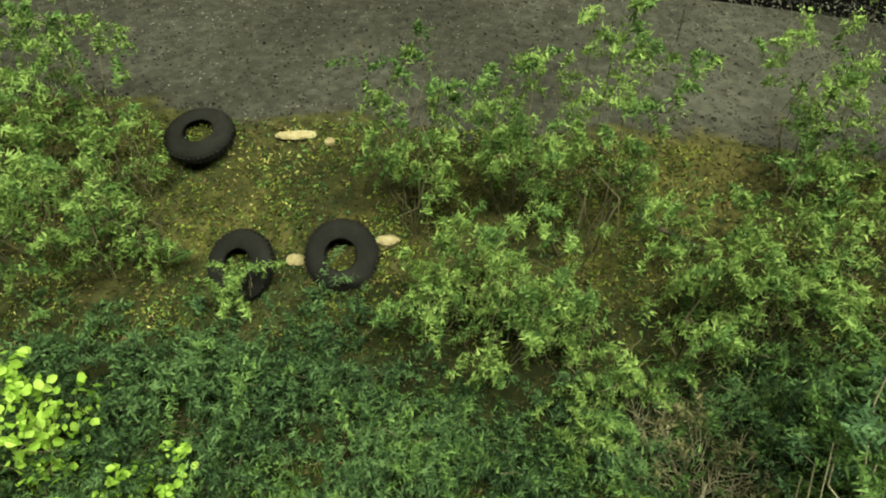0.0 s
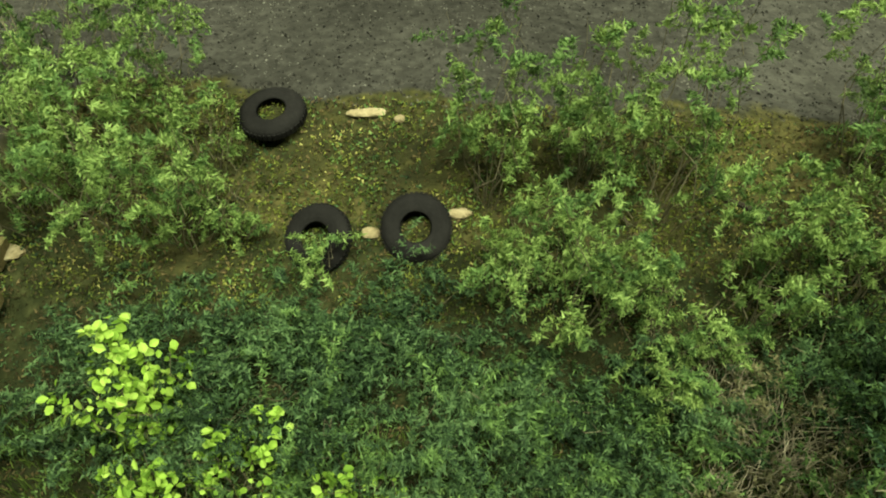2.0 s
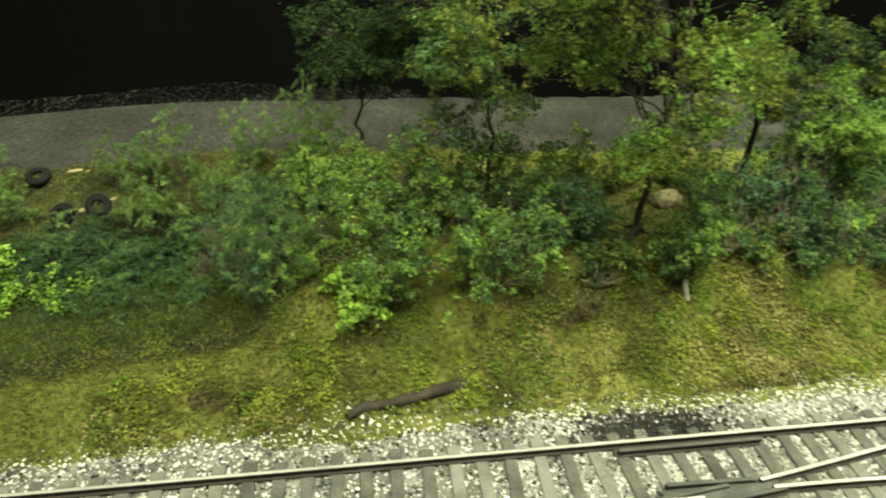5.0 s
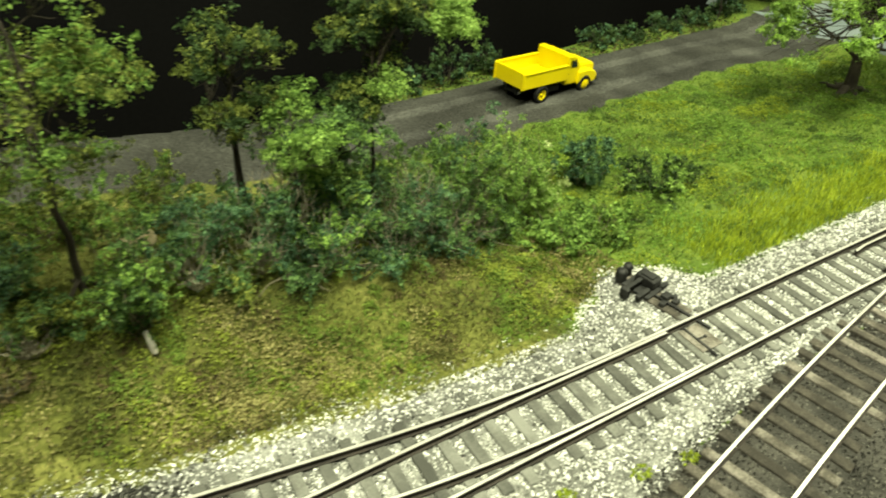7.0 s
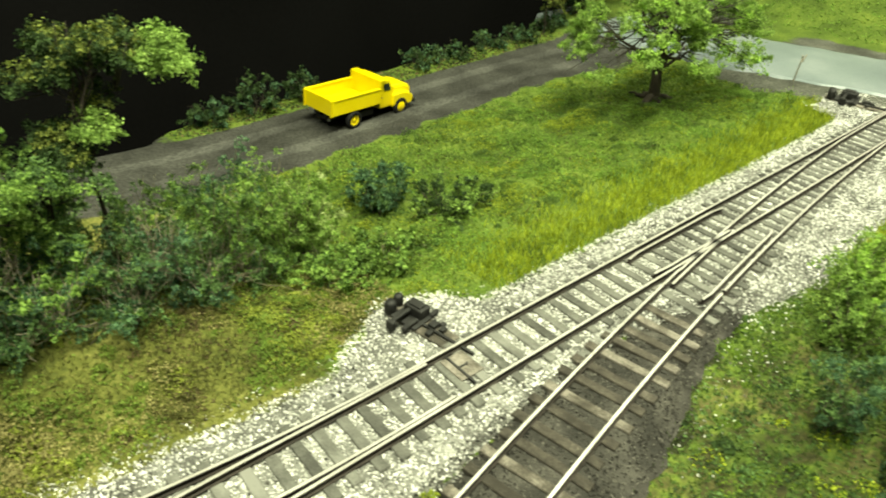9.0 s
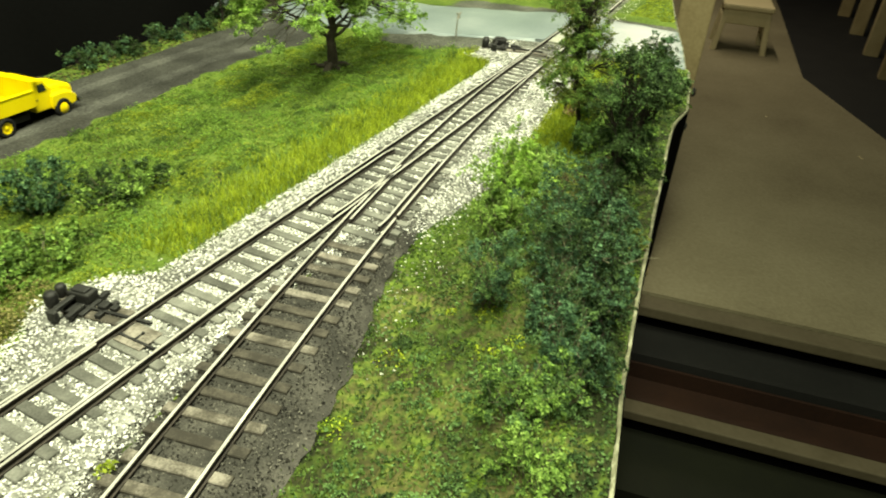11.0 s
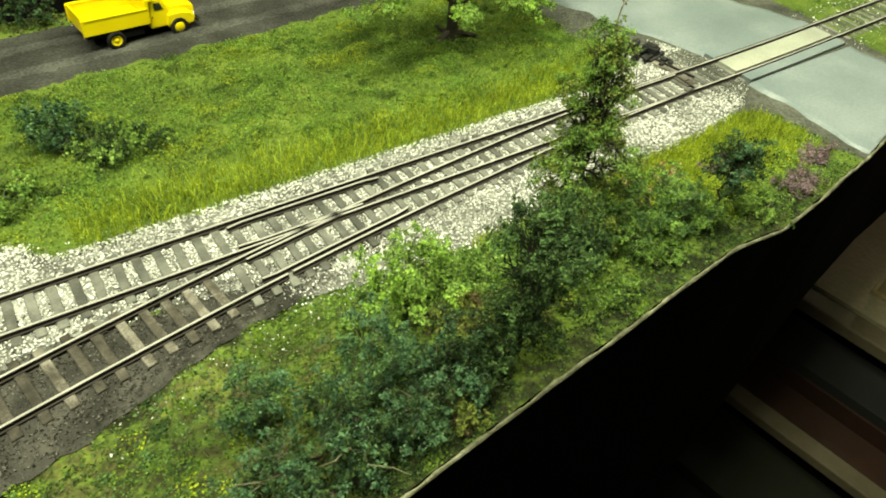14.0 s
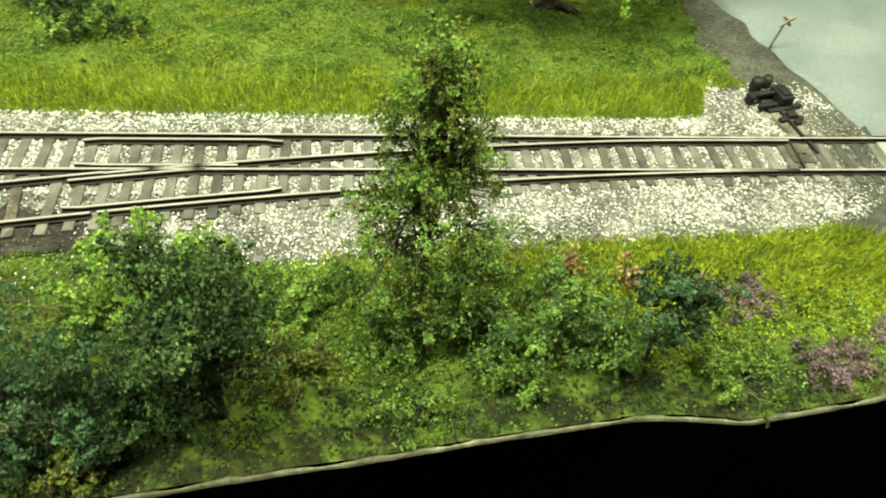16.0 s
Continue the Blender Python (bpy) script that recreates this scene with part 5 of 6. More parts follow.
def dump_truck():
    t = empty("dump_truck", 32.85, 18.98, float(road_z(33.2)) - 0.06, 6.5, 1.6)
    Y, K = M["yellow"], M["black"]
    for u, v, s in ((0, 0.02, -1), (0, 2.42, 1), (3.68, 0.06, -1), (3.68, 2.38, 1)):
        wheel(t, u, v, s, dual=u == 0)
    bm = bmesh.new()
    for v in (0.72, 1.52):
        box(bm, -1.3, 4.3, v, v + 0.2, 0.48, 0.74, 0.02)
    for u in (-1.25, 0.7, 2.2):
        box(bm, u, u + 0.18, 0.72, 1.72, 0.5, 0.7, 0.02)
    part("chassis", bm, K, t)
    for u in (0.0, 3.68):
        bm = bmesh.new()
        lathe(bm, [(0.09, 0.1), (0.09, 2.34)], Matrix.Translation((u, 0.05, 0.46)) @ Matrix.Rotation(radians(-90), 4, "X"), 12)
        part("axle", bm, K, t)
    bm = bmesh.new()
    box(bm, 0.5, 1.7, 0.2, 0.68, 0.42, 0.78, 0.05)
    part("tank", bm, K, t)
    # bed
    bm = bmesh.new()
    box(bm, -1.45, 1.98, -0.02, 2.46, 1.14, 1.24, 0.02)
    part("bed_floor", bm, Y, t)
    bm = bmesh.new()
    for v in (0.66, 1.46):
        box(bm, -1.4, 1.9, v, v + 0.32, 0.74, 1.14, 0.02)
    part("hoist_frame", bm, K, t)
    for v0, v1 in ((-0.06, 0.06), (2.38, 2.50)):
        bm = bmesh.new()
        box(bm, -1.45, 1.98, v0, v1, 1.06, 1.96, 0.025)
        box(bm, -1.47, 1.99, v0 - 0.03, v1 + 0.03, 1.88, 1.98, 0.02)
        part("bed_side", bm, Y, t)
    bm = bmesh.new()
    box(bm, -1.56, -1.44, -0.06, 2.50, 1.04, 1.98, 0.03)
    part("tailgate", bm, Y, t)
    for v in (0.0, 2.32):
        bm = bmesh.new()
        box(bm, -1.63, -1.56, v, v + 0.12, 1.0, 1.96, 0.02)
        part("tailgate_post", bm, Y, t)
    bm = bmesh.new()
    prism(bm, [(1.9, 1.06), (2.04, 1.06), (2.04, 2.32), (2.4, 2.34), (2.4, 2.44), (1.9, 2.44)], -0.06, 2.50, 0.03)
    part("cab_shield", bm, Y, t)
    for v in (0.25, 2.15):
        bm = bmesh.new()
        lathe(bm, [(0.07, -0.03), (0.07, 0.03)], Matrix.Translation((-1.58, v, 0.82)) @ Matrix.Rotation(radians(90), 4, "Y"), 12)
        part("tail_light", bm, M["chrome"], t)
    # cab and hood
    bm = bmesh.new()
    prism(bm, [(2.08, 0.62), (3.22, 0.62), (3.3, 1.56), (3.12, 1.66), (2.92, 2.22), (2.78, 2.32), (2.26, 2.32), (2.12, 2.22)], 0.14, 2.30, 0.08)
    part("cab", bm, Y, t, smooth=False)
    for v in (0.115, 2.305):
        bm = bmesh.new()
        prism(bm, [(2.42, 1.68), (2.94, 1.68), (2.78, 2.08), (2.42, 2.08)], v, v + 0.02)
        part("side_window", bm, M["glass"], t, "dark glass")
        bm = bmesh.new()
        box(bm, 2.2, 2.28, v - 0.02, v + 0.04, 1.3, 1.34)
        part("door_handle", bm, M["chrome"], t)
    bm = bmesh.new()
    q = [(3.175, 0.34, 1.64), (3.175, 2.1, 1.64), (2.985, 2.0, 2.17), (2.985, 0.44, 2.17)]
    o = [bm.verts.new(p) for p in q]
    i = [bm.verts.new((p[0] - 0.08, p[1], p[2] - 0.03)) for p in q]
    bm.faces.new(o)
    bm.faces.new(i[::-1])
    for k in range(4):
        bm.faces.new((o[k], i[k], i[(k + 1) % 4], o[(k + 1) % 4]))
    part("windscreen", bm, M["glass"], t, "dark glass")
    bm = bmesh.new()
    prism(bm, [(3.2, 0.66), (4.76, 0.66), (4.9, 0.86), (4.9, 1.36), (4.76, 1.56), (4.3, 1.7), (3.26, 1.76)], 0.40, 2.04, 0.16)
    part("hood", bm, Y, t)
    for v0, v1 in ((-0.02, 0.62), (1.82, 2.46)):
        bm = bmesh.new()
        pts = [(3.02, 0.66), (3.1, 0.7)]
        for k in range(9):
            a = math.pi * (1 - k / 8)
            pts.append((3.68 + 0.57 * math.cos(a), 0.54 + 0.57 * math.sin(a)))
        pts += [(4.6, 0.6), (4.72, 0.98), (4.44, 1.24), (3.9, 1.36), (3.1, 1.34)]
        prism(bm, pts, v0, v1, 0.06)
        part("mudguard", bm, Y, t)
        bm = bmesh.new()
        vm = (v0 + v1) / 2
        lathe(bm, [(0.15, -0.04), (0.15, 0.05), (0.10, 0.07), (0.02, 0.075)], Matrix.Translation((4.72, vm, 0.94)) @ Matrix.Rotation(radians(90), 4, "Y"), 16)
        part("headlight", bm, M["chrome"], t, "clear round headlight")
    bm = bmesh.new()
    for k in range(5):
        box(bm, 4.82, 4.92, 0.66, 1.78, 0.74 + 0.1 * k, 0.79 + 0.1 * k, 0.01)
    part("grille", bm, Y, t)
    bm = bmesh.new()
    box(bm, 4.84, 5.02, -0.02, 2.46, 0.5, 0.72, 0.05)
    part("bumper", bm, M["chrome"], t, "pale bumper")
    return tagged(t, "bright yellow toy dump truck parked on the gravel road", "truck")


dump_truck()


# ---- switch machines, sign, log ----
def switch_stand(x, y, turn, label, size=0.85):
    s = empty("switch_stand", x, y, -0.3, turn)
    K = M["black"]
    for v, y1 in ((-0.26, 1.0), (0.26, 1.3)):
        bm = bmesh.new()
        box(bm, v - 0.2, v + 0.2, -1.9, y1, -0.1, 0.09, 0.02)
        part("headblock", bm, M["tie_siding"], s, "brown wooden headblock tie half buried in ballast")
    bm = bmesh.new()
    box(bm, -0.5, 0.52, -0.5, 0.75, 0.09, 0.2, 0.03)
    part("base_plate", bm, K, s)
    bm = bmesh.new()
    box(bm, 0.02, 0.6, -0.35, 0.55, 0.2, 0.58, 0.07)
    box(bm, 0.1, 0.5, -0.2, 0.4, 0.56, 0.66, 0.05)
    part("gear_box", bm, K, s)
    for u, v, r, h in ((-0.28, 0.95, 0.24, 0.5), (0.3, 1.05, 0.2, 0.44)):
        bm = bmesh.new()
        lathe(bm, [(r * 0.8, -0.05), (r, 0.04), (r, h * 0.8), (r * 0.75, h)], Matrix.Translation((u, v, 0.12)), 16)
        part("motor", bm, K, s, smooth=True)
    bm = bmesh.new()
    box(bm, -1.0, 0.3, 0.16, 0.34, 0.34, 0.5, 0.04)
    box(bm, -1.12, -0.9, 0.05, 0.42, 0.1, 0.5, 0.05)
    part("throw_lever", bm, K, s)
    bm = bmesh.new()
    box(bm, -0.9, -0.1, -0.34, -0.14, 0.16, 0.36, 0.04)
    box(bm, 0.5, 0.95, -0.5, -0.3, 0.1, 0.28, 0.04)
    part("lock_rod", bm, K, s)
    bm = bmesh.new()
    box(bm, -0.06, 0.06, -2.9, -0.4, 0.1, 0.18, 0.01)
    part("operating_rod", bm, K, s)
    for u, v, a in ((0.2, -0.85, 0.2), (0.24, -1.25, 0.15), (-0.26, -1.0, 0.14), (0.5, -1.05, 0.12)):
        bm = bmesh.new()
        box(bm, u - a, u + a, v - a * 0.8, v + a * 0.8, 0.06, 0.1 + a, 0.03)
        part("chair_block", bm, K, s)
    s.matrix_basis = s.matrix_basis @ Matrix.Translation((0, -0.1 * CM, 0)) @ Matrix.Diagonal((size, size, size + 0.05, 1))
    return tagged(s, label, "switch stand", "switch stands")


switch_stand(23.5, 2.0, 10, "black model switch machine on dark ties in the white ballast")
switch_stand(57.8, 2.35, 12, "black model switch machine on dark ties near the road crossing", 1.03)
for x in (23.3, 57.7):
    g = tagged(empty("gauge_plate", x, -0.62, -0.2), "gray-brown plate with a throw bar between the point rails", "plate", "gauge plates")
    bm = bmesh.new()
    box(bm, -0.42, 0.46, -0.55, 0.46, 0.0, 0.045, 0.012)
    part("plate", bm, M["tie_siding"], g, "rust-stained gray-brown plate")
    bm = bmesh.new()
    box(bm, -0.2, -0.12, -0.85, 0.5, 0.0, 0.08, 0.01)
    box(bm, -0.12, 0.1, -0.12, -0.06, 0.03, 0.08, 0.01)
    part("throw_bar", bm, M["black"], g, "black throw bar")
    bm = bmesh.new()
    lathe(bm, [(0.05, 0.0), (0.05, 0.08)], Matrix.Translation((0.16, -0.1, 0.02)), 10)
    part("pin", bm, M["black"], g)

sg = tagged(empty("crossing_sign", 59.4, 6.4, z_at(59.4, 6.4) - 0.05), "small weathered roadside sign on a thin gray post", "sign")
bm = bmesh.new()
lathe(bm, [(0.05, 0), (0.045, 1.7)], Matrix.Rotation(radians(6), 4, "Y"), 8)
part("post", bm, M["dry_twig"], sg)
for tilt, v in ((42, 0.0), (-42, -0.07)):
    bm = bmesh.new()
    box(bm, -0.34, 0.34, -0.03, 0.03, -0.06, 0.06, 0.01)
    bm.transform(Matrix.Translation((0.16, v - 0.04, 1.55)) @ Matrix.Rotation(radians(tilt), 4, "Y"))
    part("blade", bm, M["birch"], sg, "dull pale crossing blade")

lg = tagged(empty("log", 0.2, 4.15, z_at(0.2, 4.1) + 0.1), "dark brown fallen log with a pale sawn end", "log")
pth = [(-1.65, -0.2, -0.04, 0.10), (-1.2, 0.0, 0.0, 0.13), (-0.6, -0.06, 0.0, 0.12), (0.2, -0.02, 0.0, 0.14), (0.9, 0.06, 0.02, 0.15), (1.5, 0.1, 0.03, 0.16), (1.62, 0.1, 0.03, 0.16)]
v, f = tubes([pth], 12)
v += rng.normal(0, 0.012, v.shape)
mesh_object("bark", v, f, M["bark"], lg, smooth=True)
bm = bmesh.new()
lathe(bm, [(0.145, 0.0), (0.14, 0.03)], Matrix.Translation((1.61, 0.1, 0.03)) @ Matrix.Rotation(radians(90), 4, "Y"), 14)
part("sawn_end", bm, M["birch"], lg, "pale sawn end")

st = tagged(empty("stump", 8.85, 5.2, z_at(8.85, 5.2) - 0.1), "short pale birch trunk at the foot of a bush", "stump")
v, f = tubes([[(0, 0, 0, 0.10), (-0.04, 0.1, 0.3, 0.085), (-0.1, 0.22, 0.65, 0.07)]], 9)
mesh_object("wood", v, f, M["birch"], st, smooth=True)
lump("rock", 9.3, 8.0, 1.1, 0.7, 0.7, M["stone"], "tan rock behind the bushes", "rock", "tan rocks behind the bushes")
lump("rock", 10.7, 8.2, 1.0, 0.7, 0.6, M["stone"], "tan rock behind the bushes", "rock", "tan rocks behind the bushes")

# ---- furniture in the aisle ----
stool = tagged(empty("step_stool", 0, 0, 0), "cream-coloured plastic step stool on the aisle carpet", "stool")
S = AISLE @ Matrix.Translation((394, -57.5, FLOOR + 1.2)) @ Matrix.Diagonal((1, 0.86, 0.9, 1))
for u in (0, 26):
    for v, lean in ((-18, -4), (18, 4)):
        bm = bmesh.new()
        box(bm, u - 3, u + 3, v - 2.5, v + 2.5, 0, 36, 0.8)
        for q in bm.verts:
            k = 1 - q.co.z / 36
            q.co.y += lean * k
            q.co.x += (4 if u else -4) * k
        bm.transform(S)
        part("leg", bm, M["cream"], stool)
bm = bmesh.new()
box(bm, -6, 32, -22, 22, 36, 41, 1.5)
bm.transform(S)
part("top", bm, M["cream"], stool)
for v in (-19.5, 19.5):
    bm = bmesh.new()
    box(bm, -1, 27, v - 1.5, v + 1.5, 14, 30, 0.8)
    bm.transform(S)
    part("side_panel", bm, M["cream"], stool)
bm = bmesh.new()
box(bm, -4, -1, -17, 17, 24, 36, 0.8)
bm.transform(S)
part("apron", bm, M["cream"], stool)

for k, (x, y) in enumerate(((464, -119), (549, -109), (616, -97), (686, -89), (762, -80), (842, -70))):
    bm = bmesh.new()
    box(bm, x - 5.5, x + 5.5, y - 5.5, y + 5.5, FLOOR, -22, 0.5)
    bm.transform(ROOM)
    tagged(part("bench_post", bm, M["lumber"]), "square wooden leg of the neighbouring benchwork", "post", "bench legs along the aisle")
bm = bmesh.new()
box(bm, -10, 440, -130, 8, -22, -6, 0.5)
bm.transform(ROOM @ Matrix.Translation((452, -116, 0)) @ Matrix.Rotation(radians(5.5), 4, "Z"))
tagged(part("workbench", bm, M["room_wall"]), "dark underside of the neighbouring benchwork", "bench")
bm = bmesh.new()
box(bm, 58, 168, -246, -152, FLOOR, FLOOR + 2.0, 0.6)
bm.transform(AISLE)
tagged(part("floor_mat", bm, M["red_dark"]), "dark red mat on the floor beside the carpet", "mat")
bag = tagged(empty("bag", 349.8, -124.1, -74.5), "pale gray bag standing in the dark under the bench", "bag")
bm = bmesh.new()
box(bm, -8.4, 8.4, -11.4, 11.4, 0, 40, 1.8)
for q in bm.verts:
    k = 1 - 0.14 * max(q.co.z, 0) / 40
    q.co.x, q.co.y = q.co.x * k, q.co.y * k
part("body", bm, M["room_wall"], bag)
for v in (-5.4, 5.4):
    grip = [(math.cos(a) * 4.2, v, 38.5 + 5.4 * math.sin(a), 0.55) for a in np.linspace(0, math.pi, 9)]
    gv, gf = tubes([grip], 6)
    mesh_object("handle", gv, gf, M["room_wall"], bag)

for x, y, w, turn in ((262.5, -51.0, 1.7, 20), (178.3, -64.5, 2.6, -25), (284.8, -17.8, 2.2, 60)):
    bm = bmesh.new()
    box(bm, -w, w, -w * 0.45, w * 0.45, 0.0, 0.12)
    bmesh.ops.subdivide_edges(bm, edges=bm.edges[:], cuts=2, use_grid_fill=True)
    for q in bm.verts:
        q.co.z += 0.5 * noise.noise(Vector((q.co.x * 0.7 + x, q.co.y * 0.9, 0))) + 0.3
    bm.transform(Matrix.Translation((x, y, -73.8)) @ Matrix.Rotation(radians(turn), 4, "Z"))
    tagged(part("paper_scrap", bm, M["cream"]), "small crumpled pale scrap of paper on the carpet", "paper", "scraps on the carpet")

# ---- loose cover: ballast, cinders, turf, grass ----
def grains(n, pick, zf, size, name, mat, label, squash=0.8):
    P = pick(n)
    n = len(P)
    base = np.array([(1, 0, -0.5), (-0.5, 0.87, -0.5), (-0.5, -0.87, -0.5), (0, 0, 0.8)], float)
    tri = np.array([(0, 1, 3), (1, 2, 3), (2, 0, 3)])
    s = size * rng.uniform(0.55, 1.5, (n, 1, 1))
    v = base[None] * (0.5 * s) * rng.uniform(0.7, 1.4, (n, 4, 1)) + rng.normal(0, 0.12, (n, 4, 3)) * s
    a = rng.uniform(0, 2 * math.pi, n)
    c, d = np.cos(a), np.sin(a)
    x = v[:, :, 0] * c[:, None] - v[:, :, 1] * d[:, None]
    y = v[:, :, 0] * d[:, None] + v[:, :, 1] * c[:, None]
    v = np.stack([x, y, v[:, :, 2] * squash], -1)
    v = v + np.stack([P[:, 0], P[:, 1], zf(P[:, 0], P[:, 1])], -1)[:, None, :]
    f = (np.arange(n)[:, None, None] * 4 + tri[None]).reshape(-1, 3)
    ob = mesh_object(name, v.reshape(-1, 3), f, mat)
    return tagged(ob, label, name.replace("_", " "), kind="stuff")


def bed_top(x, y):
    f, n = ballast_half(x)
    e = np.minimum(f - y, y - n)
    return np.maximum(-0.27 - 0.2 * smooth(0.75, -0.3, e) + 0.01, height(x, y) + 0.01 - 0.3 * (y < 2))


def pick_ballast(n):
    x = rng.uniform(-16, 61.5, n)
    f, b = ballast_half(x)
    y = b - 0.5 + (f - b + 1.0) * rng.random(n)
    thin = np.minimum(f - y, y - b)
    ok = (rng.random(n) < smooth(-0.5, 0.4, thin + 0.3 * rough(x * 2, y * 2)))
    ok &= ~((y < siding(x) + GAUGE + 0.55) & (y > siding(x) - 1.7) & (x < 37) & (rng.random(n) > smooth(25, 36, x) * 0.75 + 0.10))
    for r0 in (np.zeros(n), np.full(n, -GAUGE)):
        ok &= np.abs(y - r0) > 0.09
    return np.stack([x[ok], y[ok]], -1)


grains(114000, pick_ballast, bed_top, 0.074, "ballast", M["ballast"], "loose pale crushed-stone ballast between and beside the ties")


def pick_dirty(n):
    P = pick_ballast(n)
    x, y = P[:, 0], P[:, 1]
    keep = rng.random(len(x)) < smooth(12, 2, x) * (0.35 + 0.65 * smooth(-0.2, 0.4, rough(x * 0.6, y * 0.9, 1.0, 4.0))) + 0.06
    return P[keep]


grains(26000, pick_dirty, lambda x, y: bed_top(x, y) + 0.02, 0.09, "ballast", M["cinder"], "dark grains of dirt among the pale ballast")


def pick_cinder_patch(n):
    x = rng.normal(6.2, 1.0, n)
    y = far_route(x) + 0.25 + np.abs(rng.normal(0, 0.38, n))
    return np.stack([x, y], -1)


grains(1700, pick_cinder_patch, lambda x, y: bed_top(x, y) + 0.025, 0.09, "ballast", M["cinder"], "patch of dark cinders spilled beside the rail")


def pick_far_ballast(n):
    x = rng.uniform(71, 120, n)
    y = rng.uniform(-3.3, 1.7, n) + bend(x)
    return np.stack([x, y], -1)


grains(5000, pick_far_ballast, lambda x, y: -0.28 + 0 * x, 0.17, "ballast", M["ballast"], "loose pale ballast past the road")


def pick_cinder(n):
    x = rng.uniform(-6, 38, n)
    y = siding(x) - 1.8 + (GAUGE + 2.8) * rng.random(n)
    ok = (y < -2.6) & (rng.random(n) < smooth(-1.9, -1.1, y - siding(x) - 0.7 * smooth(25, 32, x)))
    return np.stack([x[ok], y[ok]], -1)


grains(26000, pick_cinder, lambda x, y: -0.262 - 0.2 * smooth(-1.0, -1.9, y - siding(x)), 0.065, "cinders", M["dirt"], "loose dark cinders beside the siding")


def pick_strays(n):
    x = rng.uniform(25, 43, n)
    y = siding(x) - 1.0 - np.abs(rng.normal(0, 0.9, n)) - 0.6 * smooth(34, 40, x)
    return np.stack([x, y], -1)[rng.random(n) < smooth(24, 32, x) * 0.9 + 0.1]


grains(420, pick_strays, lambda x, y: height(x, y) + 0.03, 0.075, "ballast", M["ballast"], "stray white stones in the dark dirt and grass by the siding")


def pick_gravel(n):
    x = np.where(rng.random(n) < 0.5, rng.uniform(-16, 4, n), rng.uniform(4, 60, n))
    y = road_near(x) + (road_far(x) - road_near(x)) * rng.random(n) ** 1.3
    return np.stack([x, y], -1)


grains(9000, pick_gravel, lambda x, y: height(x, y) + 0.005, 0.05, "gravel", M["cinder"], "fine dark gravel on the road")


def pick_grit(n):
    x = rng.uniform(-16, 4, n)
    return np.stack([x, rng.uniform(14.9, 20.6, n)], -1)


grains(15000, pick_grit, lambda x, y: height(x, y) + 0.002, 0.034, "gravel", M["grit"], "fine gray grit on the road")


def on_turf(x, y):
    f, b = ballast_half(x)
    ok = (y > front_edge(x) + 0.15) & (y < back_limit(x) - 0.2)
    ok &= ~((y < f - 0.15) & (y > b + 0.1))
    ok &= ~((y < siding(x) + GAUGE + 0.9) & (y > siding(x) - 1.4 + 0.75 * smooth(25, 32, x) + 0.35 * rough(x, y)) & (x < 37))
    ok &= ~((y > road_near(x) - 0.1) & ((y < road_far(x)) | (x < 24)) & (x < 62))
    ok &= ~((y < 0) & (y > siding(x)) & (x > 12) & (x < 34))
    ok &= ~((x > 57.2 + 2.5 * smooth(-3, -5.5, y) + 0.3 * rough(x, 2 * y)) & (x < 74))
    ok &= ~((x < -12.9) & (y > 8.5))
    return ok


def cover(n, x0, x1, y0, y1, size, kind, label, name="turf", lift=0.02, density=None, flat=True, long=1.3):
    x, y = rng.uniform(x0, x1, n), rng.uniform(y0, y1, n)
    ok = on_turf(x, y)
    if density is not None:
        ok &= rng.random(n) < density(x, y)
    x, y = x[ok], y[ok]
    P = np.stack([x, y, height(x, y) + lift * rng.random(len(x)) ** 2 * 2], -1)
    v, f = leaf_cards(P, size, np.tile((0, 0, 0.9), (len(P), 1)), long, 0.35)
    return tagged(mesh_object(name, v, f, LEAF[kind]), label, name, kind="stuff")


def blades(n, x0, x1, y0, y1, tall, kind, label, density=None, lean=0.35, wide=0.035):
    x, y = rng.uniform(x0, x1, n), rng.uniform(y0, y1, n)
    ok = on_turf(x, y)
    if density is not None:
        ok &= rng.random(n) < density(x, y)
    x, y = x[ok], y[ok]
    n = len(x)
    b = np.stack([x, y, height(x, y) - 0.02], -1)
    h = tall * rng.uniform(0.5, 1.3, n)
    d = rng.normal(0, lean, (n, 2)) * h[:, None]
    a = rng.uniform(0, math.pi, n)
    w = np.stack([np.cos(a), np.sin(a), 0 * a], -1) * wide
    mid = b + np.stack([d[:, 0] * 0.35, d[:, 1] * 0.35, h * 0.6], -1)
    tip = b + np.stack([d[:, 0], d[:, 1], h], -1)
    v = np.stack([b - w * 0.5, b + w * 0.5, mid + w * 0.4, tip, mid - w * 0.4], 1).reshape(-1, 3)
    i = np.arange(n)[:, None] * 5
    f = np.concatenate([i + np.array([[0, 1, 2]]), i + np.array([[0, 2, 4]]), i + np.array([[4, 2, 3]])])
    return tagged(mesh_object("grass", v, f, LEAF[kind]), label, "grass", kind="stuff")


def patch(seed, lo=-0.1, hi=0.5, s=0.5):
    return lambda x, y: smooth(lo, hi, rough(x * s, y * s, 1.0, seed) + 0.25 * rough(x * 2.1, y * 2.1, 1.0, seed + 2))


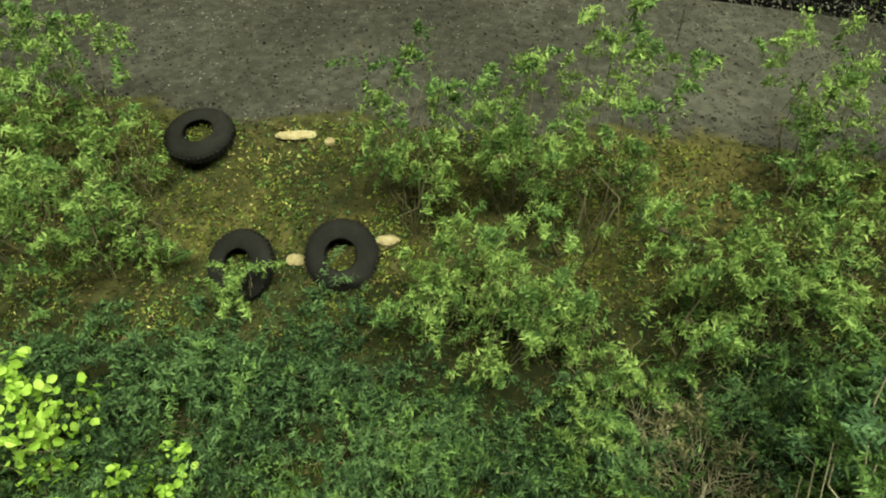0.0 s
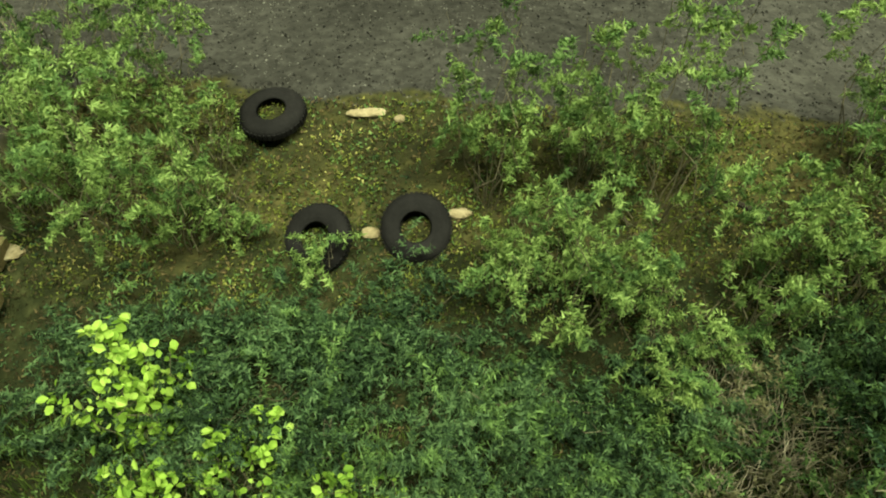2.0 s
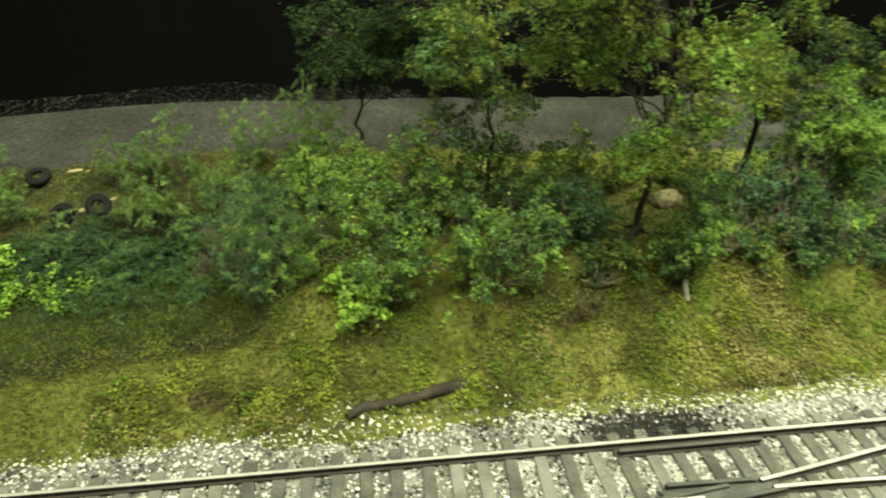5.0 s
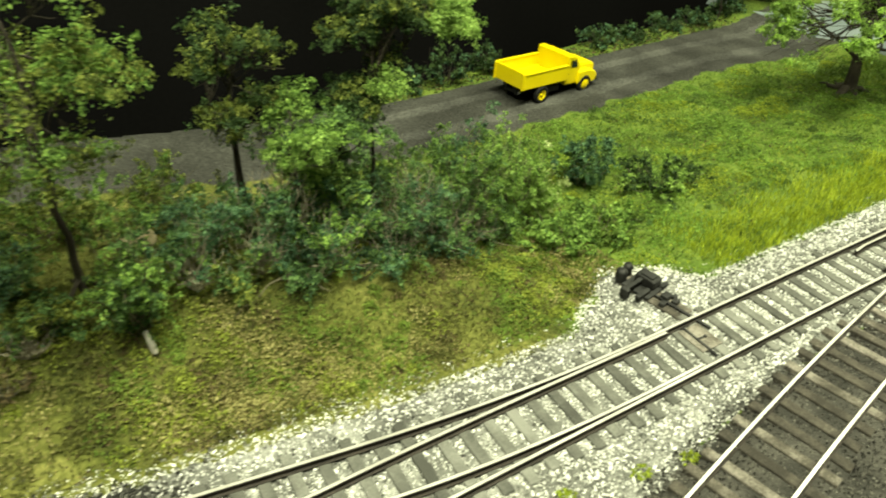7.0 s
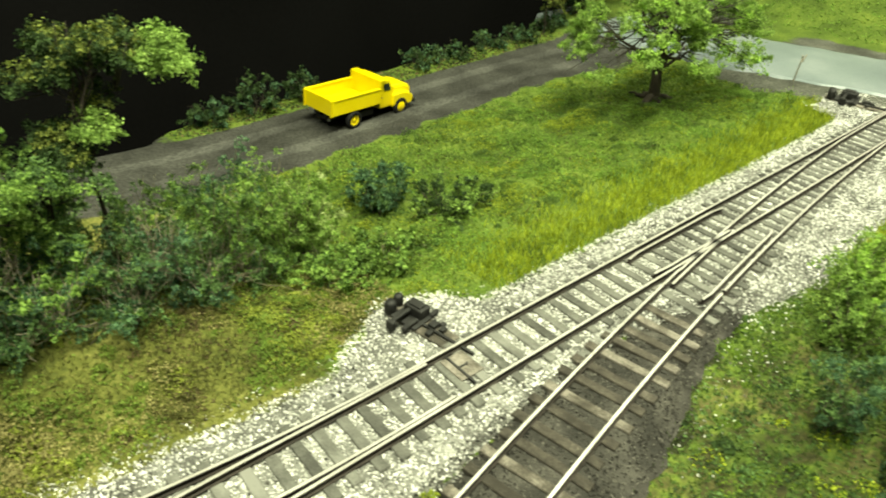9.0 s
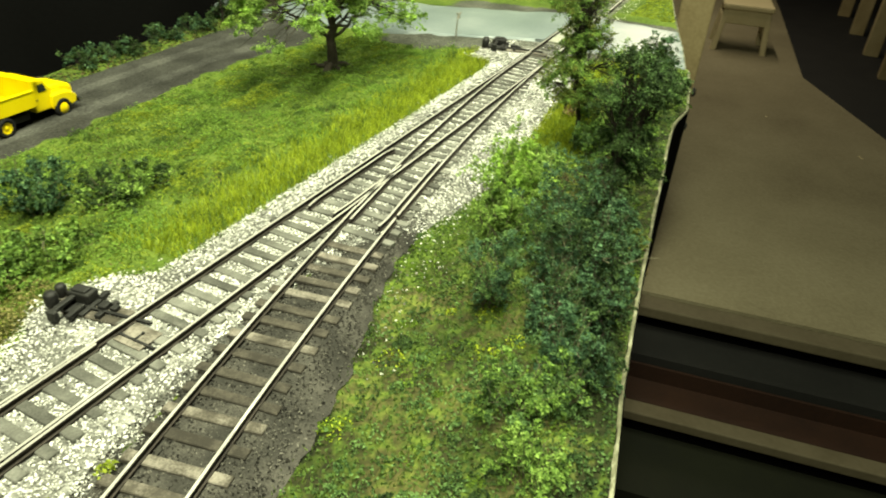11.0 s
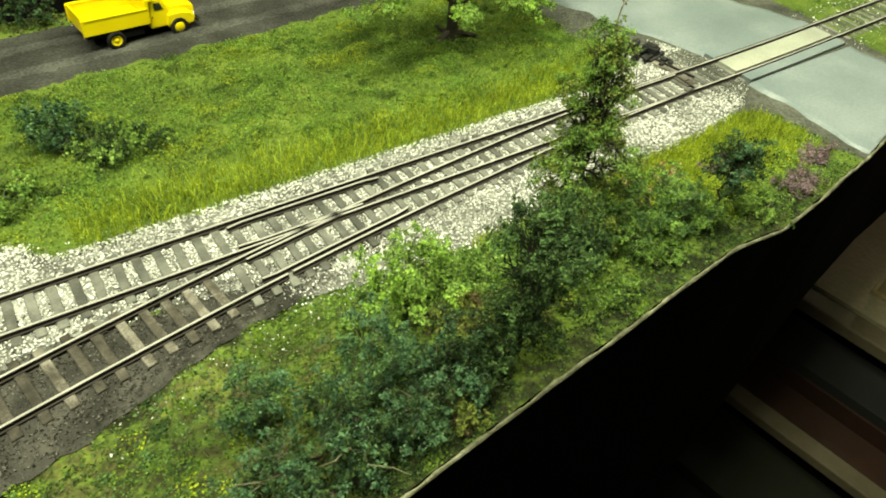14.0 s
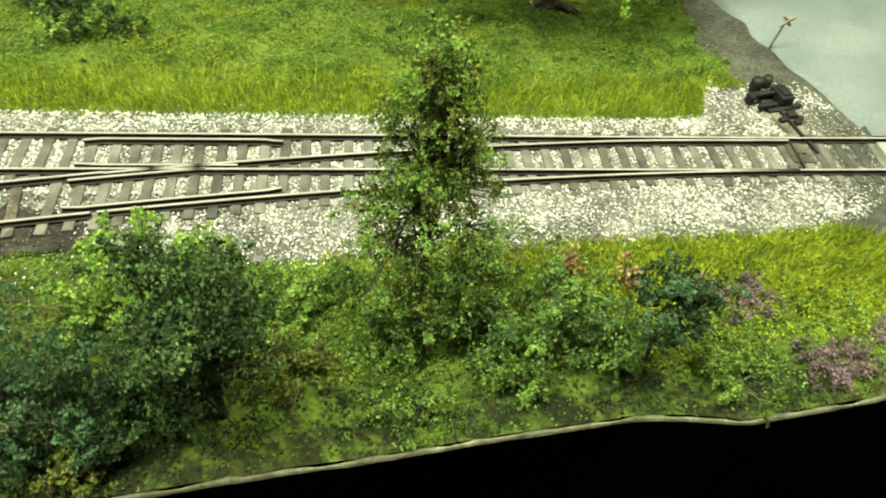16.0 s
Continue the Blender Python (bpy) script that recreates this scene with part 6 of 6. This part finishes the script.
def tufts(n, x0, x1, y0, y1, r, kind, label, tall=0.35, per=46, size=0.07, density=None, name="turf"):
    """Low uneven clumps of fine foam leaves."""
    x, y = rng.uniform(x0, x1, n), rng.uniform(y0, y1, n)
    ok = on_turf(x, y)
    if density is not None:
        ok &= rng.random(n) < density(x, y)
    x, y = x[ok], y[ok]
    n = len(x)
    R = r * rng.uniform(0.4, 1.5, n)
    q, a = np.sqrt(rng.random((n, per))), rng.uniform(0, 2 * math.pi, (n, per))
    px, py = x[:, None] + R[:, None] * q * np.cos(a), y[:, None] + R[:, None] * q * np.sin(a)
    pz = height(px, py) + tall * R[:, None] * (1 - q * q) * rng.uniform(0.3, 1.1, (n, per))
    P = np.stack([px, py, pz], -1).reshape(-1, 3)
    P = P[on_turf(P[:, 0], P[:, 1])]
    v, f = leaf_cards(P, size, np.tile((0, 0, 0.7), (len(P), 1)), 1.3, 0.35)
    return tagged(mesh_object(name, v, f, LEAF[kind]), label, name, kind="stuff")


# lawn behind the track: broad patches of several greens
cover(30000, 18, 62, 1, 18, 0.085, "lawn_green", "fine green turf on the lawn behind the track", density=lambda x, y: 0.35 + 0.65 * patch(1.2, -0.3, 0.3, 0.3)(x, y))
cover(16000, 20, 62, 2, 18, 0.085, "lawn_mid", "patches of bright green turf on the lawn", density=patch(4.0, -0.1, 0.3, 0.33))
cover(15000, 20, 62, 2, 18, 0.085, "lawn_yellow", "patches of yellow-olive turf on the lawn", density=lambda x, y: np.maximum(patch(7.3, -0.1, 0.3, 0.28)(x, y) * 0.7, smooth(7.0, 3.5, y)))
# the ring round the spreading tree paints its shade as dark turf
cover(22000, 22, 62, 4, 18, 0.085, "lawn_dark", "patches of dark green turf on the lawn, with tree shade as dark turf", density=lambda x, y: np.maximum(patch(10.0, 0.0, 0.35, 0.36)(x, y) * smooth(4, 8, y), np.maximum(0.9 * smooth(5.5, 3.0, np.hypot(x - 50.3, y - 11.0)), 0.75 * smooth(5.5, 9.5, y + rough(0.4 * x, 0.4 * y, 1.5)) * smooth(50, 40, x))))
cover(9000, 24, 62, 3, 18, 0.08, "brown", "dry brown litter in the lawn", density=patch(3.6, 0.05, 0.4, 0.4))
tufts(300, 24, 60, 3, 17, 0.95, "lawn_mid", "broad mounds of green foam turf on the lawn", tall=0.38, per=120, size=0.075, density=patch(6.0, -0.2, 0.25, 0.35))
tufts(230, 24, 60, 3, 17, 0.85, "lawn_yellow", "broad mounds of yellow-green foam turf on the lawn", tall=0.35, per=110, size=0.075, density=patch(8.0, 0.0, 0.3, 0.3))
tufts(240, 34, 58, 3, 11, 0.6, "lawn_mid", "bright green foam clumps near the tree", per=70, size=0.07, density=patch(2.5, -0.1, 0.4, 0.4))
tufts(190, 24, 60, 4, 17, 0.5, "lawn_dark", "clumps of dark foam turf on the lawn", tall=0.55, per=70, size=0.07, density=patch(11.0, -0.1, 0.3, 0.3))
tufts(60, 26, 58, 4, 15, 0.35, "lawn_dark", "dark low weeds in the lawn", tall=0.8, per=60, size=0.07)
for x, y in ((18.2, -3.3), (16.1, -2.9), (19.6, -3.6)):
    k = 46
    q, a = 0.3 * np.sqrt(rng.random(k)), rng.uniform(0, 2 * math.pi, k)
    v, f = leaf_cards(np.stack([x + q * np.cos(a), y + 0.7 * q * np.sin(a), -0.26 + 0.14 * (1 - (q / 0.3) ** 2) * rng.uniform(0.4, 1, k)], -1), 0.09, np.tile((0, 0, 0.7), (k, 1)), 1.3, 0.35)
    tagged(mesh_object("weed", v, f, LEAF["lawn_yellow"]), "small yellow-green weed in the ballast between tracks", "weed", "weeds in the ballast")
# bank
cover(26000, -3, 24, 1.5, 15, 0.07, "bank_olive", "olive-brown turf on the bank")
cover(12000, -12, -3, 2, 9.5, 0.07, "bank_olive", "olive-brown turf at the foot of the bank")
cover(14000, -8, 24, 2, 9, 0.075, "bank_green", "scattered green turf on the bank", density=patch(1.0))
cover(14000, -8, 24, 2, 9, 0.07, "brown", "dry brown litter on the bank", density=patch(3.1, -0.1, 0.4, 0.4))
tufts(300, -8, 24, 2.4, 7, 0.5, "bank_olive", "clumps of olive foam turf on the bank", tall=0.45, per=70, density=patch(2.0, -0.3, 0.3, 0.6))
tufts(340, -8, 24, 2.4, 6.6, 0.40, "bank_yellow", "clumps of yellow-green foam turf on the bank", tall=0.7, per=84, density=patch(5.0, -0.1, 0.3, 0.5))
tufts(420, -8, 24, 2.6, 6.0, 0.5, "bank_tan", "clumps of straw-coloured turf on the bank", tall=0.4, per=60, density=patch(7.0, 0.0, 0.25, 0.32))
tufts(200, -8, 24, 2.6, 6.4, 0.4, "brown", "dark brown litter in hollows of the bank", tall=0.3, per=60, density=patch(9.2, 0.0, 0.25, 0.45))
tufts(300, -8, 24, 2.4, 7, 0.45, "bank_green", "clumps of green foam turf on the bank", tall=0.8, per=80, density=patch(1.0, -0.05, 0.25, 0.5))
tufts(50, 8.2, 13.5, 3.1, 4.3, 0.5, "bank_tan", "dry straw-coloured turf beside the ballast", tall=0.4)
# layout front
# dark leaves near the front edge paint shade; brighter cover thins out there
tufts(260, 18, 58, -17, -8, 0.4, "shade", "clumps of foam turf darkened as shade close to the layout edge", tall=0.7, density=lambda x, y: smooth(2.6, 1.2, y - front_edge(x)))
cover(16000, 12, 36, -17, -3, 0.09, "lawn_dark", "fine dark green turf along the layout front")
cover(18000, 30, 62, -17, -3, 0.10, "green_grass", "fine green turf along the layout front", density=lambda x, y: 0.3 + 0.7 * smooth(1.0, 2.8, y - front_edge(x)))
cover(22000, 12, 62, -17, -3, 0.09, "deep", "patches of darker turf along the layout front", density=lambda x, y: patch(2.0)(x, y) * (0.4 + 0.6 * smooth(0.8, 2.6, y - front_edge(x))))
tufts(520, 14, 60, -16, -4.6, 0.42, "yellow_grass", "clumps of yellow-green foam turf along the layout front", density=lambda x, y: patch(9.0, -0.1, 0.4, 0.5)(x, y) * smooth(1.5, 4.0, y - front_edge(x)) * (0.1 + 0.9 * smooth(36, 45, x)))
tufts(240, 36, 47, -10.0, -5.6, 0.45, "light", "clumps of bright green foam turf between the bushes", density=lambda x, y: smooth(1.8, 2.8, y - front_edge(x)))
tufts(160, 14, 27, -15, -8, 0.42, "deep", "clumps of dark foam turf beside the siding", tall=0.6)
tufts(560, 14, 60, -16, -4.6, 0.38, "lawn_green", "clumps of green foam turf along the layout front", density=lambda x, y: patch(3.0, -0.3, 0.3, 0.5)(x, y) * (0.5 + 0.5 * smooth(1.0, 2.8, y - front_edge(x))))
tufts(240, 14, 60, -16, -6, 0.34, "shade", "clumps of dark foam turf along the layout front", tall=0.5)
# same edge shade, painted with fine dark leaves
cover(22000, 18, 58, -18, -7, 0.08, "shade", "green turf darkened as shade close to the layout edge", density=lambda x, y: smooth(2.8, 1.4, y - front_edge(x)))
tufts(70, 49.5, 58.6, -10.2, -6, 0.5, "light", "bright green foam clumps among the heather", tall=0.4)
# past the road
cover(16000, 74, 130, 1.5, 34, 0.17, "lawn_mid", "green turf on the hill past the road")
cover(8000, 74, 130, -8, -3, 0.16, "lawn_yellow", "yellow-green turf past the road")
cover(4000, 24, 62, 21, 31, 0.14, "olive", "rough olive growth behind the road")
cover(5000, 24, 62, 21, 31, 0.14, "shade", "dark low growth behind the road")
cover(5000, 24, 62, 21, 31, 0.14, "brown", "dry brown litter behind the road")
blades(16000, 27, 57, 1.5, 6.0, 0.42, "yellow_grass", "long yellow-green grass beside the ballast", density=lambda x, y: smooth(5.6, 2.2, y + 0.5 * rough(x, y)))
blades(14000, 26, 60, 2.5, 16, 0.22, "green_grass", "short green grass on the lawn", density=patch(3.0, -0.2, 0.4))
tufts(200, 43, 58, -9.0, -4.6, 0.5, "yellow_grass", "clumps of bright yellow-green turf in front of the ballast", tall=0.5)
blades(14000, 40, 59, -9.2, -4, 0.42, "yellow_grass", "long yellow-green grass in front of the ballast", density=lambda x, y: smooth(-9.0, -6.0, y))
blades(12000, 12, 60, -16, -4.5, 0.2, "green_grass", "short green grass along the layout front", density=lambda x, y: 0.1 + 0.9 * smooth(0.8, 2.6, y - front_edge(x)))
blades(9000, -10, 24, 2, 8, 0.16, "bank_olive", "short olive grass on the bank")
def moss(n, x0, x1, y0, y1, size, kind, label, density=None, lift=0.03):
    """Fine spiky moss and litter."""
    x, y = rng.uniform(x0, x1, n), rng.uniform(y0, y1, n)
    ok = on_turf(x, y)
    if density is not None:
        ok &= rng.random(n) < density(x, y)
    x, y = x[ok], y[ok]
    P = np.stack([x, y, height(x, y) + lift * rng.random(len(x))], -1)
    v, f = leaf_cards(P, size, np.tile((0, 0, 0.5), (len(P), 1)), 1.4, 0.5, "needle")
    return tagged(mesh_object("moss", v, f, LEAF[kind]), label, "moss", kind="stuff")


moss(34000, -14, 0, 12.6, 15.3, 0.034, "olive", "fine olive moss below the road", patch(5.0, -0.5, 0.4, 1.1))
moss(26000, -14, 0, 10.3, 15.3, 0.034, "fern_dark", "fine dark green moss below the road", patch(3.0, -0.3, 0.4, 1.0))
moss(30000, -14, 0, 10.3, 15.4, 0.034, "brown", "fine brown moss and litter below the road")
moss(12000, -14, 0, 12.7, 15.3, 0.032, "straw", "fine straw-coloured moss below the road", patch(6.5, 0.1, 0.5, 1.2))
moss(16000, -14, 0, 12.6, 15.2, 0.036, "fern_mid", "fine fresh green moss below the road", patch(4.5, 0.0, 0.5, 1.4), 0.06)
blades(16000, -13, 0, 8.0, 11.5, 0.2, "green_grass", "thin short grass below the bank", wide=0.014)

# low growth on the verge behind the road
for x, y, w, h in ((26.5, 24.2, 3.0, 1.6), (29.6, 25.4, 3.4, 2.4), (33.0, 26.0, 3.0, 1.8), (43.0, 26.4, 3.4, 1.1), (46.5, 27.0, 3.6, 1.2), (50.0, 27.6, 3.4, 1.1), (53.6, 28.2, 3.4, 1.3), (57.4, 28.6, 3.4, 1.6), (61.5, 29.2, 3.6, 2.0)):
    bush(x, min(y, float(back_limit(x)) - 0.8), w, h, "shade", 60, 0.12, "low dark scrub on the verge behind the road", "verge scrub", second="blue", share=0.3, per=30)
for x, y, h in ((62.5, 27.2, 8.0), (67.5, 28.6, 9.0), (73, 31.0, 10.0), (80, 33.0, 9.0), (90, 35.0, 9.0)):
    tree(x, y, h, "shade", 200, 0.24, random_crown(14, 6.5, 2.5, h, 1.1), 0.25, "dark green model tree far behind the crossing", group="far trees", per=26, spread=0.3, length=1.1)
